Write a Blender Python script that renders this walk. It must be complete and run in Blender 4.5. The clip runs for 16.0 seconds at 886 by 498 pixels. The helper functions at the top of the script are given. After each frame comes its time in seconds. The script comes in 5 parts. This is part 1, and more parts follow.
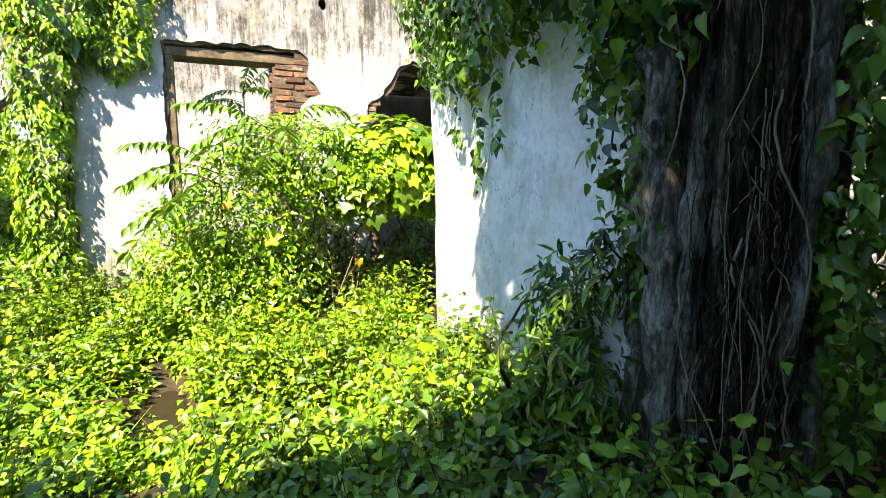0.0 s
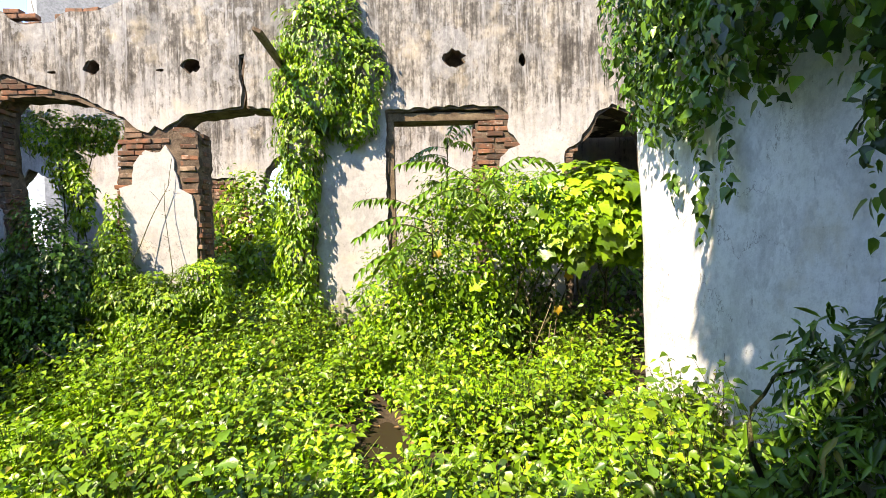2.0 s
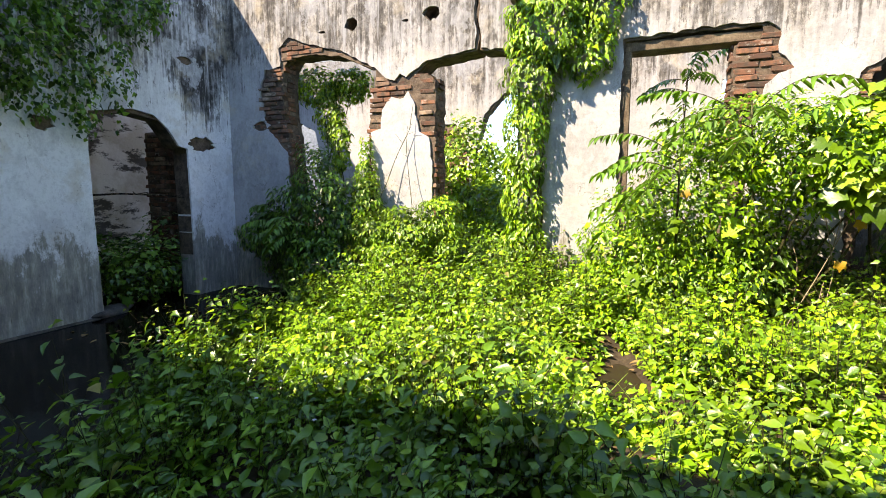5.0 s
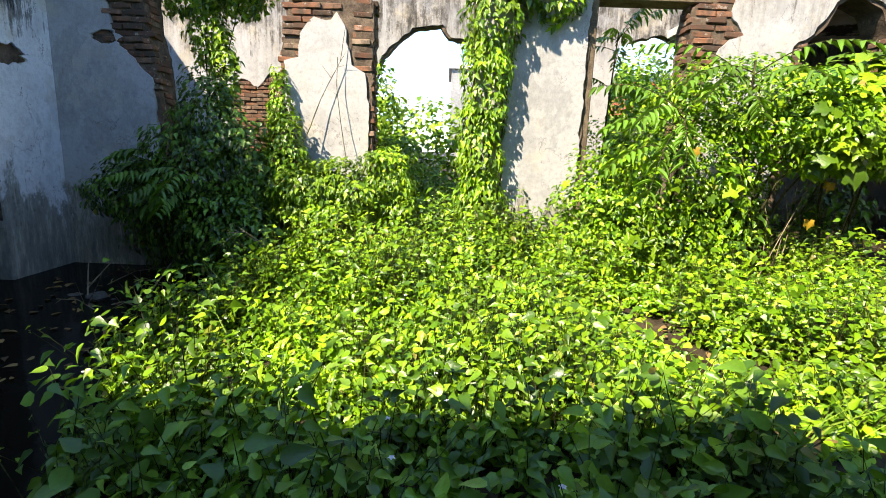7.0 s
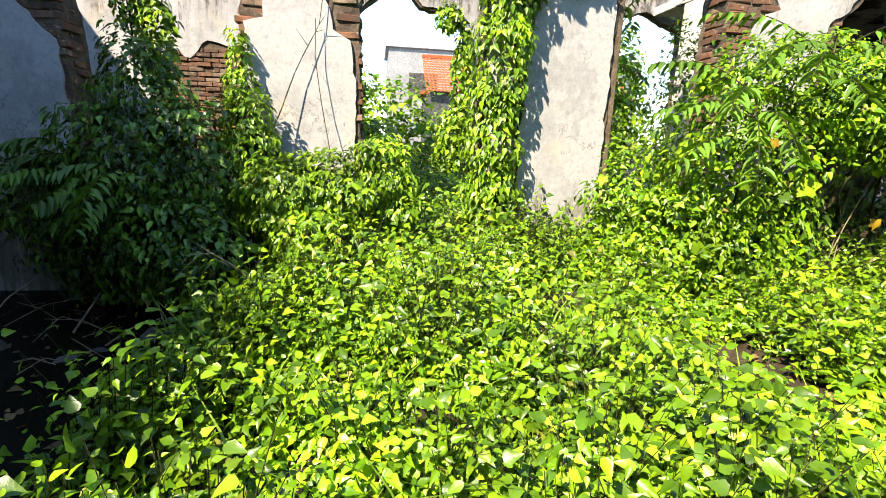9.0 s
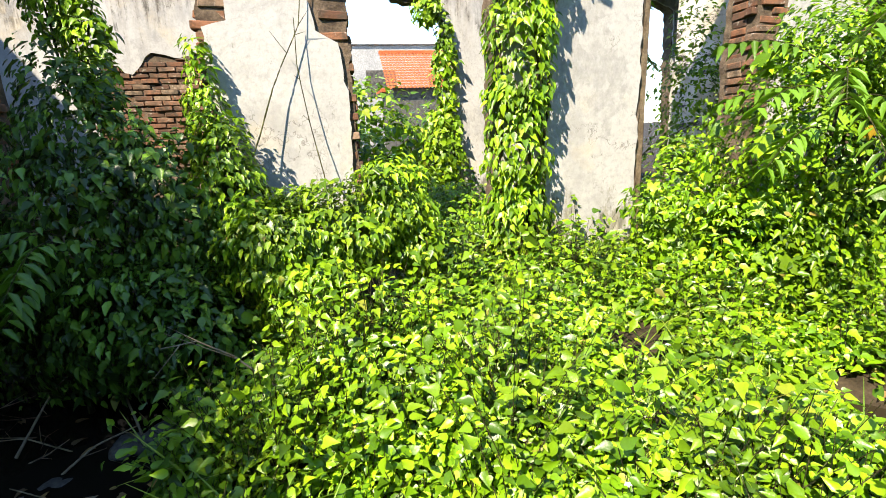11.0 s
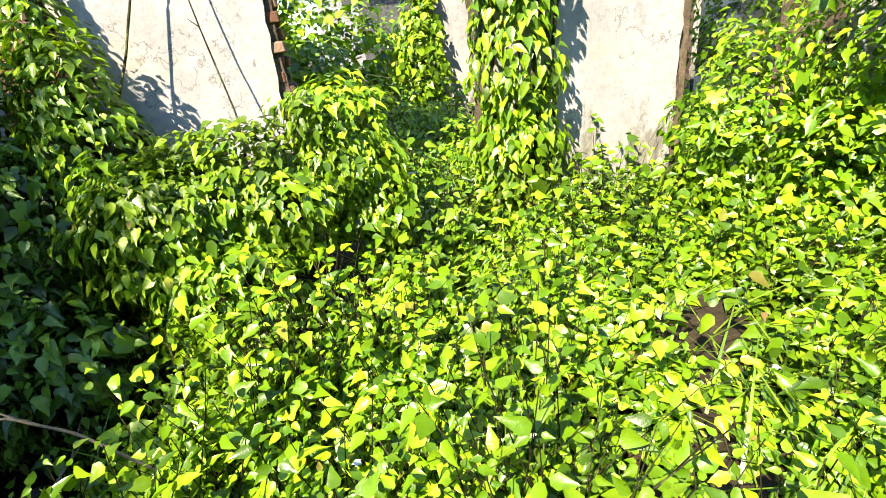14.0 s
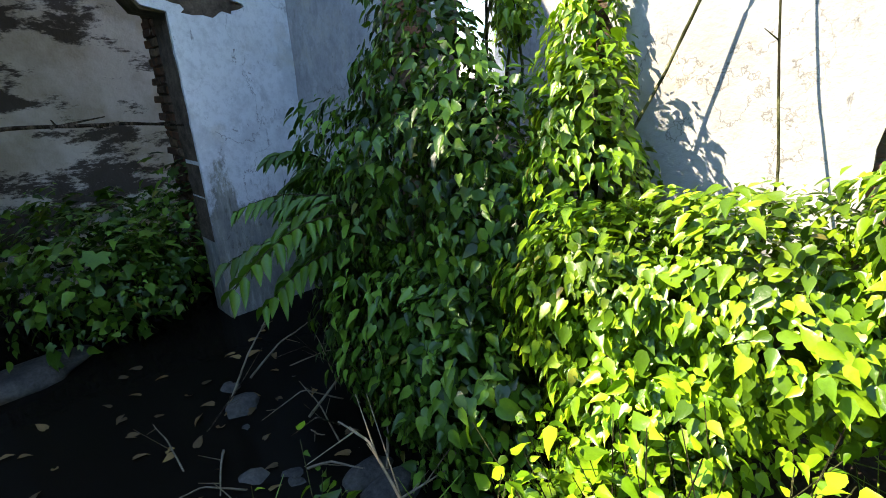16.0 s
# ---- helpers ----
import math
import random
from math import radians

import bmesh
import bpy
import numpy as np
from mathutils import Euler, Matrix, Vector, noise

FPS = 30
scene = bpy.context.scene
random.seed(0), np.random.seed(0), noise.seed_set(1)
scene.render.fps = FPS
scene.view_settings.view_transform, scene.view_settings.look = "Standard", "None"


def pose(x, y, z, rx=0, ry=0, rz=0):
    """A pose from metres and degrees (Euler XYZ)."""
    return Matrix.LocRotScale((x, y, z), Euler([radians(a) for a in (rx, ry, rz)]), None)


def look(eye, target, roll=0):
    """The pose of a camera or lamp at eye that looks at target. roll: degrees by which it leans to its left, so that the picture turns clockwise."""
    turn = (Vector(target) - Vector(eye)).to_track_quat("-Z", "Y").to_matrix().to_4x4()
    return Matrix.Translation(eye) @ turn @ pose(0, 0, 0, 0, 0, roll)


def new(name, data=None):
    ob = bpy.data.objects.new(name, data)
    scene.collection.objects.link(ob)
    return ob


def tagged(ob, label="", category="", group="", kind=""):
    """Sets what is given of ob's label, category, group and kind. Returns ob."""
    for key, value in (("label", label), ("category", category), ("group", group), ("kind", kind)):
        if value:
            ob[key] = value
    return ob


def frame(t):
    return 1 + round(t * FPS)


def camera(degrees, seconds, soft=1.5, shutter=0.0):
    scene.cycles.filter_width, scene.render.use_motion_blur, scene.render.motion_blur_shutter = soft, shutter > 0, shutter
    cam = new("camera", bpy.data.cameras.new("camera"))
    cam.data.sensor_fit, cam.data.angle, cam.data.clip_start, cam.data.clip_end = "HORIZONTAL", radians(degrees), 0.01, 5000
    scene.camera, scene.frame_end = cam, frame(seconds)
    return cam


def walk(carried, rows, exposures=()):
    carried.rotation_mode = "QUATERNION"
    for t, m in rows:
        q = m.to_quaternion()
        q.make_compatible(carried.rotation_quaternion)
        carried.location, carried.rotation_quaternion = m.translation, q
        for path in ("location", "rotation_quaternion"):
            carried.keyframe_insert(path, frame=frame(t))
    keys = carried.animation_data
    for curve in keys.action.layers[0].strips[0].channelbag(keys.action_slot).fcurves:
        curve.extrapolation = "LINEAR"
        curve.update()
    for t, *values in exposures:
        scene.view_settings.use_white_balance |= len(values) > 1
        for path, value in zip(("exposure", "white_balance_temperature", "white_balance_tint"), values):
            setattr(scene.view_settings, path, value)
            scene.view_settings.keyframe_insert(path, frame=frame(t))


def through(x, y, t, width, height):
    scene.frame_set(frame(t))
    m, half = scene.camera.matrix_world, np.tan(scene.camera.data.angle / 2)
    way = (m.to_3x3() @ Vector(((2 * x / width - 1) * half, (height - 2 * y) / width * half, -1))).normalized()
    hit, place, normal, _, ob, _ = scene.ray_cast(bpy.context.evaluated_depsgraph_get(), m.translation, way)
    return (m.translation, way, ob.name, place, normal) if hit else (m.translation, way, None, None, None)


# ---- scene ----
# camera: seconds, x, y, z, yaw, pitch, roll
cam = camera(84.39, 16.0, 0.9)
PATH = [
    (0.0, 0.583, -0.134, 1.527, -21.01, -6.68, -0.47),
    (0.5, 0.537, -0.136, 1.587, -16.52, -4.52, -1.02),
    (1.0, 0.492, -0.109, 1.594, -10.95, -3.27, -1.46),
    (1.5, 0.446, -0.106, 1.609, -5.45, -2.46, -1.43),
    (2.0, 0.391, -0.100, 1.604, -0.24, -1.72, -1.22),
    (2.5, 0.337, -0.095, 1.581, 5.07, -1.25, -0.98),
    (3.0, 0.277, -0.103, 1.562, 10.64, -1.04, -0.74),
    (3.5, 0.220, -0.128, 1.571, 16.51, -1.36, -0.50),
    (4.0, 0.154, -0.146, 1.561, 21.00, -1.91, 0.04),
    (4.5, 0.111, -0.184, 1.500, 22.09, -3.88, 0.46),
    (5.0, -0.010, -0.169, 1.461, 21.86, -6.98, -0.08),
    (7.5, -1.997, 0.541, 1.336, -4.38, -12.39, 3.07),
    (8.0, -2.095, 0.795, 1.382, -7.12, -13.61, 3.62),
    (8.5, -2.341, 1.176, 1.308, -10.68, -13.21, 3.56),
    (9.0, -2.464, 1.357, 1.380, -8.17, -13.01, 2.35),
    (11.5, -2.816, 2.450, 1.534, -12.31, -13.86, -2.90),
    (12.0, -2.771, 2.679, 1.511, -3.08, -13.29, -4.67),
    (12.5, -2.764, 2.855, 1.524, 6.40, -13.48, -4.54),
    (13.0, -2.695, 2.930, 1.510, 11.07, -16.48, -5.72),
    (13.5, -2.631, 2.974, 1.529, -0.07, -20.19, -6.38),
    (14.0, -2.449, 3.200, 1.479, -11.59, -23.37, -6.02),
    (14.5, -2.444, 3.485, 1.523, -3.53, -22.50, -4.71),
    (15.0, -2.439, 3.647, 1.513, 10.43, -21.26, -4.51),
    (15.5, -2.404, 3.920, 1.538, 28.30, -20.25, -3.84),
    (16.0, -2.505, 3.991, 1.568, 46.23, -19.27, -2.86),
]
walk(cam, [(t, pose(x, y, z, 90 + pitch, 0, yaw) @ pose(0, 0, 0, 0, 0, roll)) for t, x, y, z, yaw, pitch, roll in PATH],
     exposures=[(0.0, 2.85, 8000, 12), (1.0, 2.5, 8000, 15), (2.0, 2.32, 8000, 18), (5.0, 2.45, 7900, 18), (7.3, 2.26, 7500, 13), (9.0, 2.26, 7500, 13), (11.5, 2.25, 7500, 11), (12.5, 2.45, 7500, 11),
                (13.5, 2.55, 7500, 13), (14.5, 2.4, 7500, 13), (16.0, 2.7, 7500, 13)])

# ---- light: clear sky and a sun from behind, to the side of the long wall ----
SUN_WAY = Vector((0.67, 0.75, -1.0)).normalized()
world = bpy.data.worlds.new("sky")
scene.world = world
world.use_nodes = True
wn, wl = world.node_tree.nodes, world.node_tree.links
sky = wn.new("ShaderNodeTexSky")
sky.sky_type, sky.sun_disc = "NISHITA", False
sky.sun_elevation = math.asin(-SUN_WAY.z)
sky.sun_rotation = math.atan2(-SUN_WAY.x, -SUN_WAY.y)
sky.air_density, sky.dust_density, sky.ozone_density = 0.85, 0.0, 5.0
wl.new(sky.outputs[0], wn["Background"].inputs[0])
wn["Background"].inputs[1].default_value = 0.14
sun = new("sun", bpy.data.lights.new("sun", "SUN"))
sun.data.energy, sun.data.angle, sun.data.color = 2.75, radians(0.53), (1.0, 0.94, 0.83)
sun.matrix_world = look((-20, -22, 30), Vector((-20, -22, 30)) + SUN_WAY)


# ---- materials ----
class Mat:
    """A small helper to wire up node materials."""

    def __init__(self, name, rough=0.8, spec=0.3):
        self.m = bpy.data.materials.new(name)
        self.m.use_nodes = True
        self.n, self.l = self.m.node_tree.nodes, self.m.node_tree.links
        self.b = self.n["Principled BSDF"]
        self.b.inputs["Roughness"].default_value = rough
        self.b.inputs["Specular IOR Level"].default_value = spec
        self.pos = self.n.new("ShaderNodeNewGeometry").outputs["Position"]

    def link(self, a, b):
        self.l.new(a, b)

    def noise(self, scale, detail=5, stretch=(1, 1, 1), rough=0.6, shift=(0, 0, 0)):
        mp = self.n.new("ShaderNodeMapping")
        mp.inputs["Scale"].default_value = stretch
        mp.inputs["Location"].default_value = shift
        self.link(self.pos, mp.inputs["Vector"])
        t = self.n.new("ShaderNodeTexNoise")
        t.inputs["Scale"].default_value, t.inputs["Detail"].default_value, t.inputs["Roughness"].default_value = scale, detail, rough
        self.link(mp.outputs[0], t.inputs["Vector"])
        return t.outputs["Fac"]

    def ramp(self, fac, *stops):
        r = self.n.new("ShaderNodeValToRGB")
        el = r.color_ramp.elements
        while len(el) < len(stops):
            el.new(0.5)
        for e, (p, c) in zip(el, stops):
            e.position = p
            e.color = (c, c, c, 1) if isinstance(c, (int, float)) else (*c, 1)
        self.link(fac, r.inputs[0])
        return r.outputs[0]

    def mix(self, fac, a, b, kind="MIX"):
        x = self.n.new("ShaderNodeMix")
        x.data_type, x.blend_type = "RGBA", kind
        for sock, v in ((x.inputs[0], fac), (x.inputs[6], a), (x.inputs[7], b)):
            if isinstance(v, (int, float)):
                sock.default_value = v
            elif isinstance(v, tuple):
                sock.default_value = (*v, 1)
            else:
                self.link(v, sock)
        return x.outputs[2]

    def math(self, op, a, b=0.5, clamp=False):
        x = self.n.new("ShaderNodeMath")
        x.operation, x.use_clamp = op, clamp
        for sock, v in ((x.inputs[0], a), (x.inputs[1], b)):
            if isinstance(v, (int, float)):
                sock.default_value = v
            else:
                self.link(v, sock)
        return x.outputs[0]

    def axis(self, i):
        x = self.n.new("ShaderNodeSeparateXYZ")
        self.link(self.pos, x.inputs[0])
        return x.outputs[i]

    def bump(self, height, strength=0.4, dist=0.02):
        x = self.n.new("ShaderNodeBump")
        x.inputs["Strength"].default_value, x.inputs["Distance"].default_value = strength, dist
        self.link(height, x.inputs["Height"])
        self.link(x.outputs[0], self.b.inputs["Normal"])

    def color(self, c):
        self.link(c, self.b.inputs["Base Color"])
        return self


def plaster(name, base, z0, z1, amount, damp=True, foot=1.15, black=0.12, beige=0.75, soot=0.05, spots=()):
    """Lime wash over plaster, weathered: beige and grey towards the wall's top, black algae that runs down in streaks, flaked specks, hairline cracks, damp at its foot; spots: (x, y, z, radius) of mould patches."""
    k = Mat(name, 0.92, 0.1)
    z = k.axis(2)
    tone = k.ramp(k.noise(1.7, 6), (0.35, tuple(c * 0.88 for c in base)), (0.65, base))
    fine = k.ramp(k.noise(24, 9, (1, 1, 1), 0.75), (0.36, 0.80), (0.52, 1.0))
    col = k.mix(1.0, tone, fine, "MULTIPLY")
    grow = k.n.new("ShaderNodeMapRange")
    grow.inputs[1].default_value, grow.inputs[2].default_value = z0, z1
    edge = k.math("ADD", k.math("MULTIPLY", k.math("SUBTRACT", k.noise(1.6, 6, (1.6, 1.6, 0.35)), 0.5), 1.7), k.math("MULTIPLY", k.math("SUBTRACT", k.noise(3.0, 6, (4, 4, 0.3), 0.7, (8, 3, 1)), 0.5), 1.6))
    k.link(k.math("ADD", z, edge), grow.inputs[0])
    age = k.math("MULTIPLY", grow.outputs[0], amount)
    grain = k.ramp(k.noise(13, 9, (1, 1, 0.6), 0.75, (2, 6, 1)), (0.38, (0.11, 0.097, 0.08)), (0.5, (0.235, 0.212, 0.175)), (0.62, (0.37, 0.345, 0.295)))
    col = k.mix(k.math("MULTIPLY", age, beige), col, grain)
    streak = k.noise(1.0, 8, (17, 17, 0.9), 0.7)
    blot = k.noise(2.1, 8, (1.3, 1.3, 0.8), 0.7, (3, 1, 7))
    mottle = k.noise(15, 9, (1.2, 1.2, 0.7), 0.75, (6, 2, 9))
    v = k.math("ADD", k.math("MULTIPLY", streak, 0.5), k.math("ADD", k.math("MULTIPLY", blot, 0.45), k.math("MULTIPLY", mottle, 0.32)))
    v = k.math("ADD", v, k.math("MULTIPLY", age, black))
    for sx, sy, sz, sr in spots:
        d = k.n.new("ShaderNodeVectorMath")
        d.operation = "DISTANCE"
        k.link(k.pos, d.inputs[0])
        d.inputs[1].default_value = (sx, sy, sz)
        v = k.math("ADD", v, k.math("MULTIPLY", k.math("SUBTRACT", 1.0, k.math("DIVIDE", d.outputs["Value"], sr), True), 0.16))
    col = k.mix(k.ramp(v, (0.725, 0.0), (0.77, 0.62), (0.86, 0.95)), col, (soot, soot * 0.88, soot * 0.74))
    pale = k.ramp(k.noise(1.1, 8, (11, 11, 0.8), 0.7, (7, 7, 2)), (0.55, 0.0), (0.66, 0.75))
    col = k.mix(k.math("MULTIPLY", pale, 0.8), col, tuple(c * 0.92 for c in base))
    scuff = k.ramp(k.noise(3.2, 9, (1, 1, 0.8), 0.7, (1, 8, 3)), (0.50, 0.0), (0.60, 0.45))
    col = k.mix(scuff, col, tuple(c * 0.6 for c in base))
    specks = k.ramp(k.noise(11, 9, (1, 1, 0.7), 0.8, (5, 5, 5)), (0.625, 0.0), (0.665, 0.8))
    col = k.mix(specks, col, (0.09, 0.08, 0.065))
    tan = k.ramp(k.noise(2.2, 6, (1, 1, 1), 0.6, (9, 2, 4)), (0.56, 0.0), (0.68, 0.45))
    col = k.mix(tan, col, (0.48, 0.41, 0.29))
    thin = k.ramp(k.noise(1.5, 9, (1, 1, 0.8), 0.68, (12, 5, 9)), (0.545, 0.0), (0.565, 0.55))
    col = k.mix(thin, col, k.ramp(k.noise(18, 8, (1, 1, 0.7), 0.75, (3, 3, 6)), (0.4, tuple(c * 0.5 for c in base)), (0.6, tuple(c * 0.82 for c in base))))
    crack = k.math("ABSOLUTE", k.math("SUBTRACT", k.noise(1.3, 7, (1, 1, 0.8), 0.62, (4, 4, 8)), 0.5))
    crack = k.math("MULTIPLY", k.ramp(crack, (0.0, 1.0), (0.004, 0.0)), k.ramp(k.noise(0.9, 3, (1, 1, 1), 0.5, (2, 2, 2)), (0.5, 0.0), (0.56, 0.7)))
    col = k.mix(crack, col, (0.10, 0.09, 0.075))
    if damp:
        low = k.n.new("ShaderNodeMapRange")
        low.inputs[1].default_value, low.inputs[2].default_value = foot, foot - 0.18
        k.link(k.math("ADD", z, k.math("MULTIPLY", k.math("SUBTRACT", k.noise(2.1, 9, (1.5, 1.5, 0.8), 0.75), 0.5), 2.6)), low.inputs[0])
        wet = k.ramp(k.noise(6, 9, (2.5, 2.5, 0.5), 0.75, (1, 1, 4)), (0.40, (0.075, 0.07, 0.045)), (0.52, (0.20, 0.185, 0.125)), (0.62, (0.40, 0.39, 0.31)))
        col = k.mix(k.math("MULTIPLY", low.outputs[0], 0.75), col, wet)
    k.color(col)
    k.bump(k.math("ADD", k.math("ADD", k.noise(14, 8), k.math("MULTIPLY", k.noise(80, 3), 0.3)), k.math("MULTIPLY", specks, -0.35)), 0.45, 0.014)
    return k.m


# limewash copies: base lowered for sunlit walls, raised to put brightness into shaded ones
M_PLASTER = plaster("weathered_limewash", (0.44, 0.437, 0.42), 2.75, 3.6, 1.0, True, 0.8, 0.13, 0.9, 0.04)
M_PLASTER_SIDE = plaster("shade_brightened_limewash", (0.83, 0.85, 0.85), 2.3, 3.4, 1.0, True, 0.85, 0.15, 0.5, 0.025, ((-6.15, 5.5, 2.62, 0.5), (-6.15, 5.3, 2.95, 0.45), (-6.15, 5.6, 3.3, 0.5)))
M_PLASTER_R = plaster("brightened_cross_limewash", (0.72, 0.73, 0.725), 3.2, 6.5, 0.5, True, 0.2, 0.05)


def brick_material():
    k = Mat("old_red_brick", 0.92, 0.1)
    info = k.n.new("ShaderNodeObjectInfo")
    tone = k.ramp(info.outputs["Random"], (0.0, (0.085, 0.05, 0.036)), (0.3, (0.17, 0.082, 0.05)), (0.6, (0.27, 0.125, 0.07)), (0.85, (0.20, 0.12, 0.08)), (1.0, (0.30, 0.22, 0.15)))
    dirt = k.ramp(k.noise(9, 8, (1, 1, 1), 0.7), (0.42, 0.0), (0.60, 0.9))
    col = k.mix(dirt, tone, (0.075, 0.06, 0.045))
    lime = k.ramp(k.noise(16, 5, (1, 1, 1), 0.6, (3, 9, 1)), (0.6, 0.0), (0.7, 0.5))
    k.color(k.mix(lime, col, (0.5, 0.46, 0.38)))
    k.bump(k.noise(55, 6), 0.6, 0.01)
    return k.m


def rough_stone(name, a, b, scale=6, bump=0.6, rough=0.95):
    k = Mat(name, rough, 0.15)
    c = k.ramp(k.noise(scale, 8), (0.35, a), (0.65, b))
    k.color(k.mix(1.0, c, k.ramp(k.noise(scale * 9, 5), (0.3, 0.6), (0.65, 1.0)), "MULTIPLY"))
    k.bump(k.noise(scale * 4, 8), bump, 0.02)
    return k.m


M_SOOT = Mat("sooty_plaster", 0.95, 0.1)
_c = M_SOOT.ramp(M_SOOT.noise(2.0, 7), (0.4, (0.46, 0.42, 0.33)), (0.6, (0.68, 0.66, 0.60)))
_c = M_SOOT.mix(M_SOOT.ramp(M_SOOT.noise(1.1, 9, (0.8, 0.8, 2.2), 0.72, (4, 2, 6)), (0.52, 0.0), (0.56, 0.9)), _c, (0.035, 0.03, 0.025))
M_SOOT.color(_c)
M_SOOT.bump(M_SOOT.noise(16, 8), 0.5, 0.02)
M_SOOT = M_SOOT.m
M_BRICK = brick_material()
M_CORE = rough_stone("old_mortar", (0.075, 0.055, 0.04), (0.20, 0.15, 0.105), 9)
M_SOIL = rough_stone("wet_soil", (0.028, 0.021, 0.013), (0.075, 0.056, 0.034), 5, 0.8, 0.8)
M_TIMBER = rough_stone("weathered_timber", (0.10, 0.07, 0.045), (0.22, 0.17, 0.11), 7)
M_STONE = rough_stone("wet_stone", (0.05, 0.05, 0.045), (0.14, 0.13, 0.11), 6)
M_CONCRETE = rough_stone("pale_concrete", (0.68, 0.67, 0.64), (0.76, 0.755, 0.73), 0.6, 0.05)
M_GREYWALL = rough_stone("grey_render_and_shade", (0.30, 0.30, 0.29), (0.40, 0.39, 0.37), 1.2, 0.1)
M_TILE = rough_stone("orange_clay_tile", (0.36, 0.085, 0.03), (0.46, 0.13, 0.045), 3, 0.2, 0.8)


def water_material(name, tone):
    k = Mat(name, 0.05, 0.06)
    k.b.inputs["Base Color"].default_value = (*tone, 1)
    k.b.inputs["IOR"].default_value = 1.33
    k.bump(k.noise(9, 4), 0.12, 0.01)
    return k.m


def bark_material(name, a, b):
    """Furrowed bark with pale lichen scales and moss."""
    k = Mat(name, 0.95, 0.08)
    furrow = k.noise(16, 9, (2.2, 2.2, 0.3), 0.75)
    c = k.ramp(furrow, (0.38, tuple(v * 0.35 for v in a)), (0.5, a), (0.64, b))
    scale = k.ramp(k.noise(7, 8, (1.4, 1.4, 0.6), 0.7, (3, 1, 2)), (0.54, 0.0), (0.60, 0.8))
    c = k.mix(scale, c, tuple(min(0.55, v * 1.35 + 0.02) for v in b))
    rot = k.ramp(k.noise(4, 8, (2, 2, 0.5), 0.7, (6, 6, 1)), (0.50, 0.0), (0.58, 0.85))
    c = k.mix(rot, c, (0.035, 0.026, 0.018))
    moss = k.ramp(k.noise(3, 6), (0.52, 0.0), (0.66, 0.5))
    k.color(k.mix(moss, c, (0.06, 0.075, 0.03)))
    k.bump(k.math("ADD", furrow, k.math("MULTIPLY", scale, 0.3)), 1.0, 0.04)
    return k.m


def leaf_material(name, dark, mid, light, rough=0.34, through=0.22):
    """Thin leaves: gloss on top, light through the blade, each leaf of its own tone."""
    k = Mat(name, rough, 0.4)
    geo = k.n.new("ShaderNodeNewGeometry")
    tone = k.ramp(geo.outputs["Random Per Island"], (0.0, tuple(c * 0.75 for c in dark)), (0.2, dark), (0.55, mid), (0.9, light), (0.985, light), (1.0, (0.30, 0.24, 0.05)))
    big = k.ramp(k.noise(2.3, 4), (0.35, 0.55), (0.65, 1.2))
    spot = k.ramp(k.noise(70, 3), (0.3, 0.85), (0.6, 1.0))
    col = k.mix(1.0, k.mix(1.0, tone, big, "MULTIPLY"), spot, "MULTIPLY")
    k.color(col)
    k.bump(k.noise(75, 3), 0.35, 0.004)
    tr = k.n.new("ShaderNodeBsdfTranslucent")
    k.link(k.mix(1.0, col, (1.25, 1.35, 0.55), "MULTIPLY"), tr.inputs[0])
    mx = k.n.new("ShaderNodeMixShader")
    mx.inputs[0].default_value = through
    k.link(k.b.outputs[0], mx.inputs[1])
    k.link(tr.outputs[0], mx.inputs[2])
    k.link(mx.outputs[0], k.n["Material Output"].inputs[0])
    return k.m


M_WATER = water_material("dark_water", (0.008, 0.007, 0.005))
M_MUDDY = water_material("muddy_water", (0.032, 0.025, 0.014))
M_BARK = bark_material("pale_bark", (0.20, 0.175, 0.13), (0.50, 0.48, 0.40))
M_ROOT = bark_material("brown_root", (0.055, 0.04, 0.028), (0.24, 0.185, 0.13))
M_STEM = bark_material("green_brown_stem", (0.07, 0.075, 0.03), (0.17, 0.17, 0.07))
M_DRY = rough_stone("dry_twig", (0.22, 0.17, 0.11), (0.36, 0.30, 0.20), 9, 0.3)
M_LEAF_G = leaf_material("ground_leaf", (0.085, 0.20, 0.008), (0.185, 0.37, 0.012), (0.30, 0.50, 0.02))
M_LEAF_V = leaf_material("vine_leaf", (0.09, 0.20, 0.010), (0.20, 0.37, 0.014), (0.33, 0.51, 0.025))
# ivy's dark green, lowered further to put shade into unlit foliage
M_LEAF_D = leaf_material("dark_and_shaded_leaf", (0.032, 0.085, 0.010), (0.085, 0.20, 0.018), (0.17, 0.33, 0.034))
# frond green, also used to put shade into the foreground weeds
M_LEAF_F = leaf_material("frond_and_shade_leaf", (0.06, 0.15, 0.014), (0.13, 0.28, 0.022), (0.22, 0.40, 0.035))
M_GRASS = leaf_material("grass_blade", (0.12, 0.23, 0.025), (0.20, 0.34, 0.03), (0.30, 0.42, 0.05))
M_DEAD = leaf_material("dead_leaf", (0.14, 0.09, 0.04), (0.24, 0.15, 0.06), (0.34, 0.22, 0.08), 0.8, 0.2)
M_YELLOW = leaf_material("yellow_leaf", (0.34, 0.20, 0.015), (0.42, 0.26, 0.02), (0.45, 0.30, 0.03), 0.5, 0.35)
M_FLOWER = rough_stone("white_petal", (0.75, 0.75, 0.72), (0.82, 0.82, 0.80), 5, 0.0)


# ---- building blocks ----
def put(name, me, mat, parent=None, label="", category="", kind="", group=""):
    me.materials.append(mat)
    ob = new(name, me)
    ob.parent = parent
    return tagged(ob, label, category, group, kind)


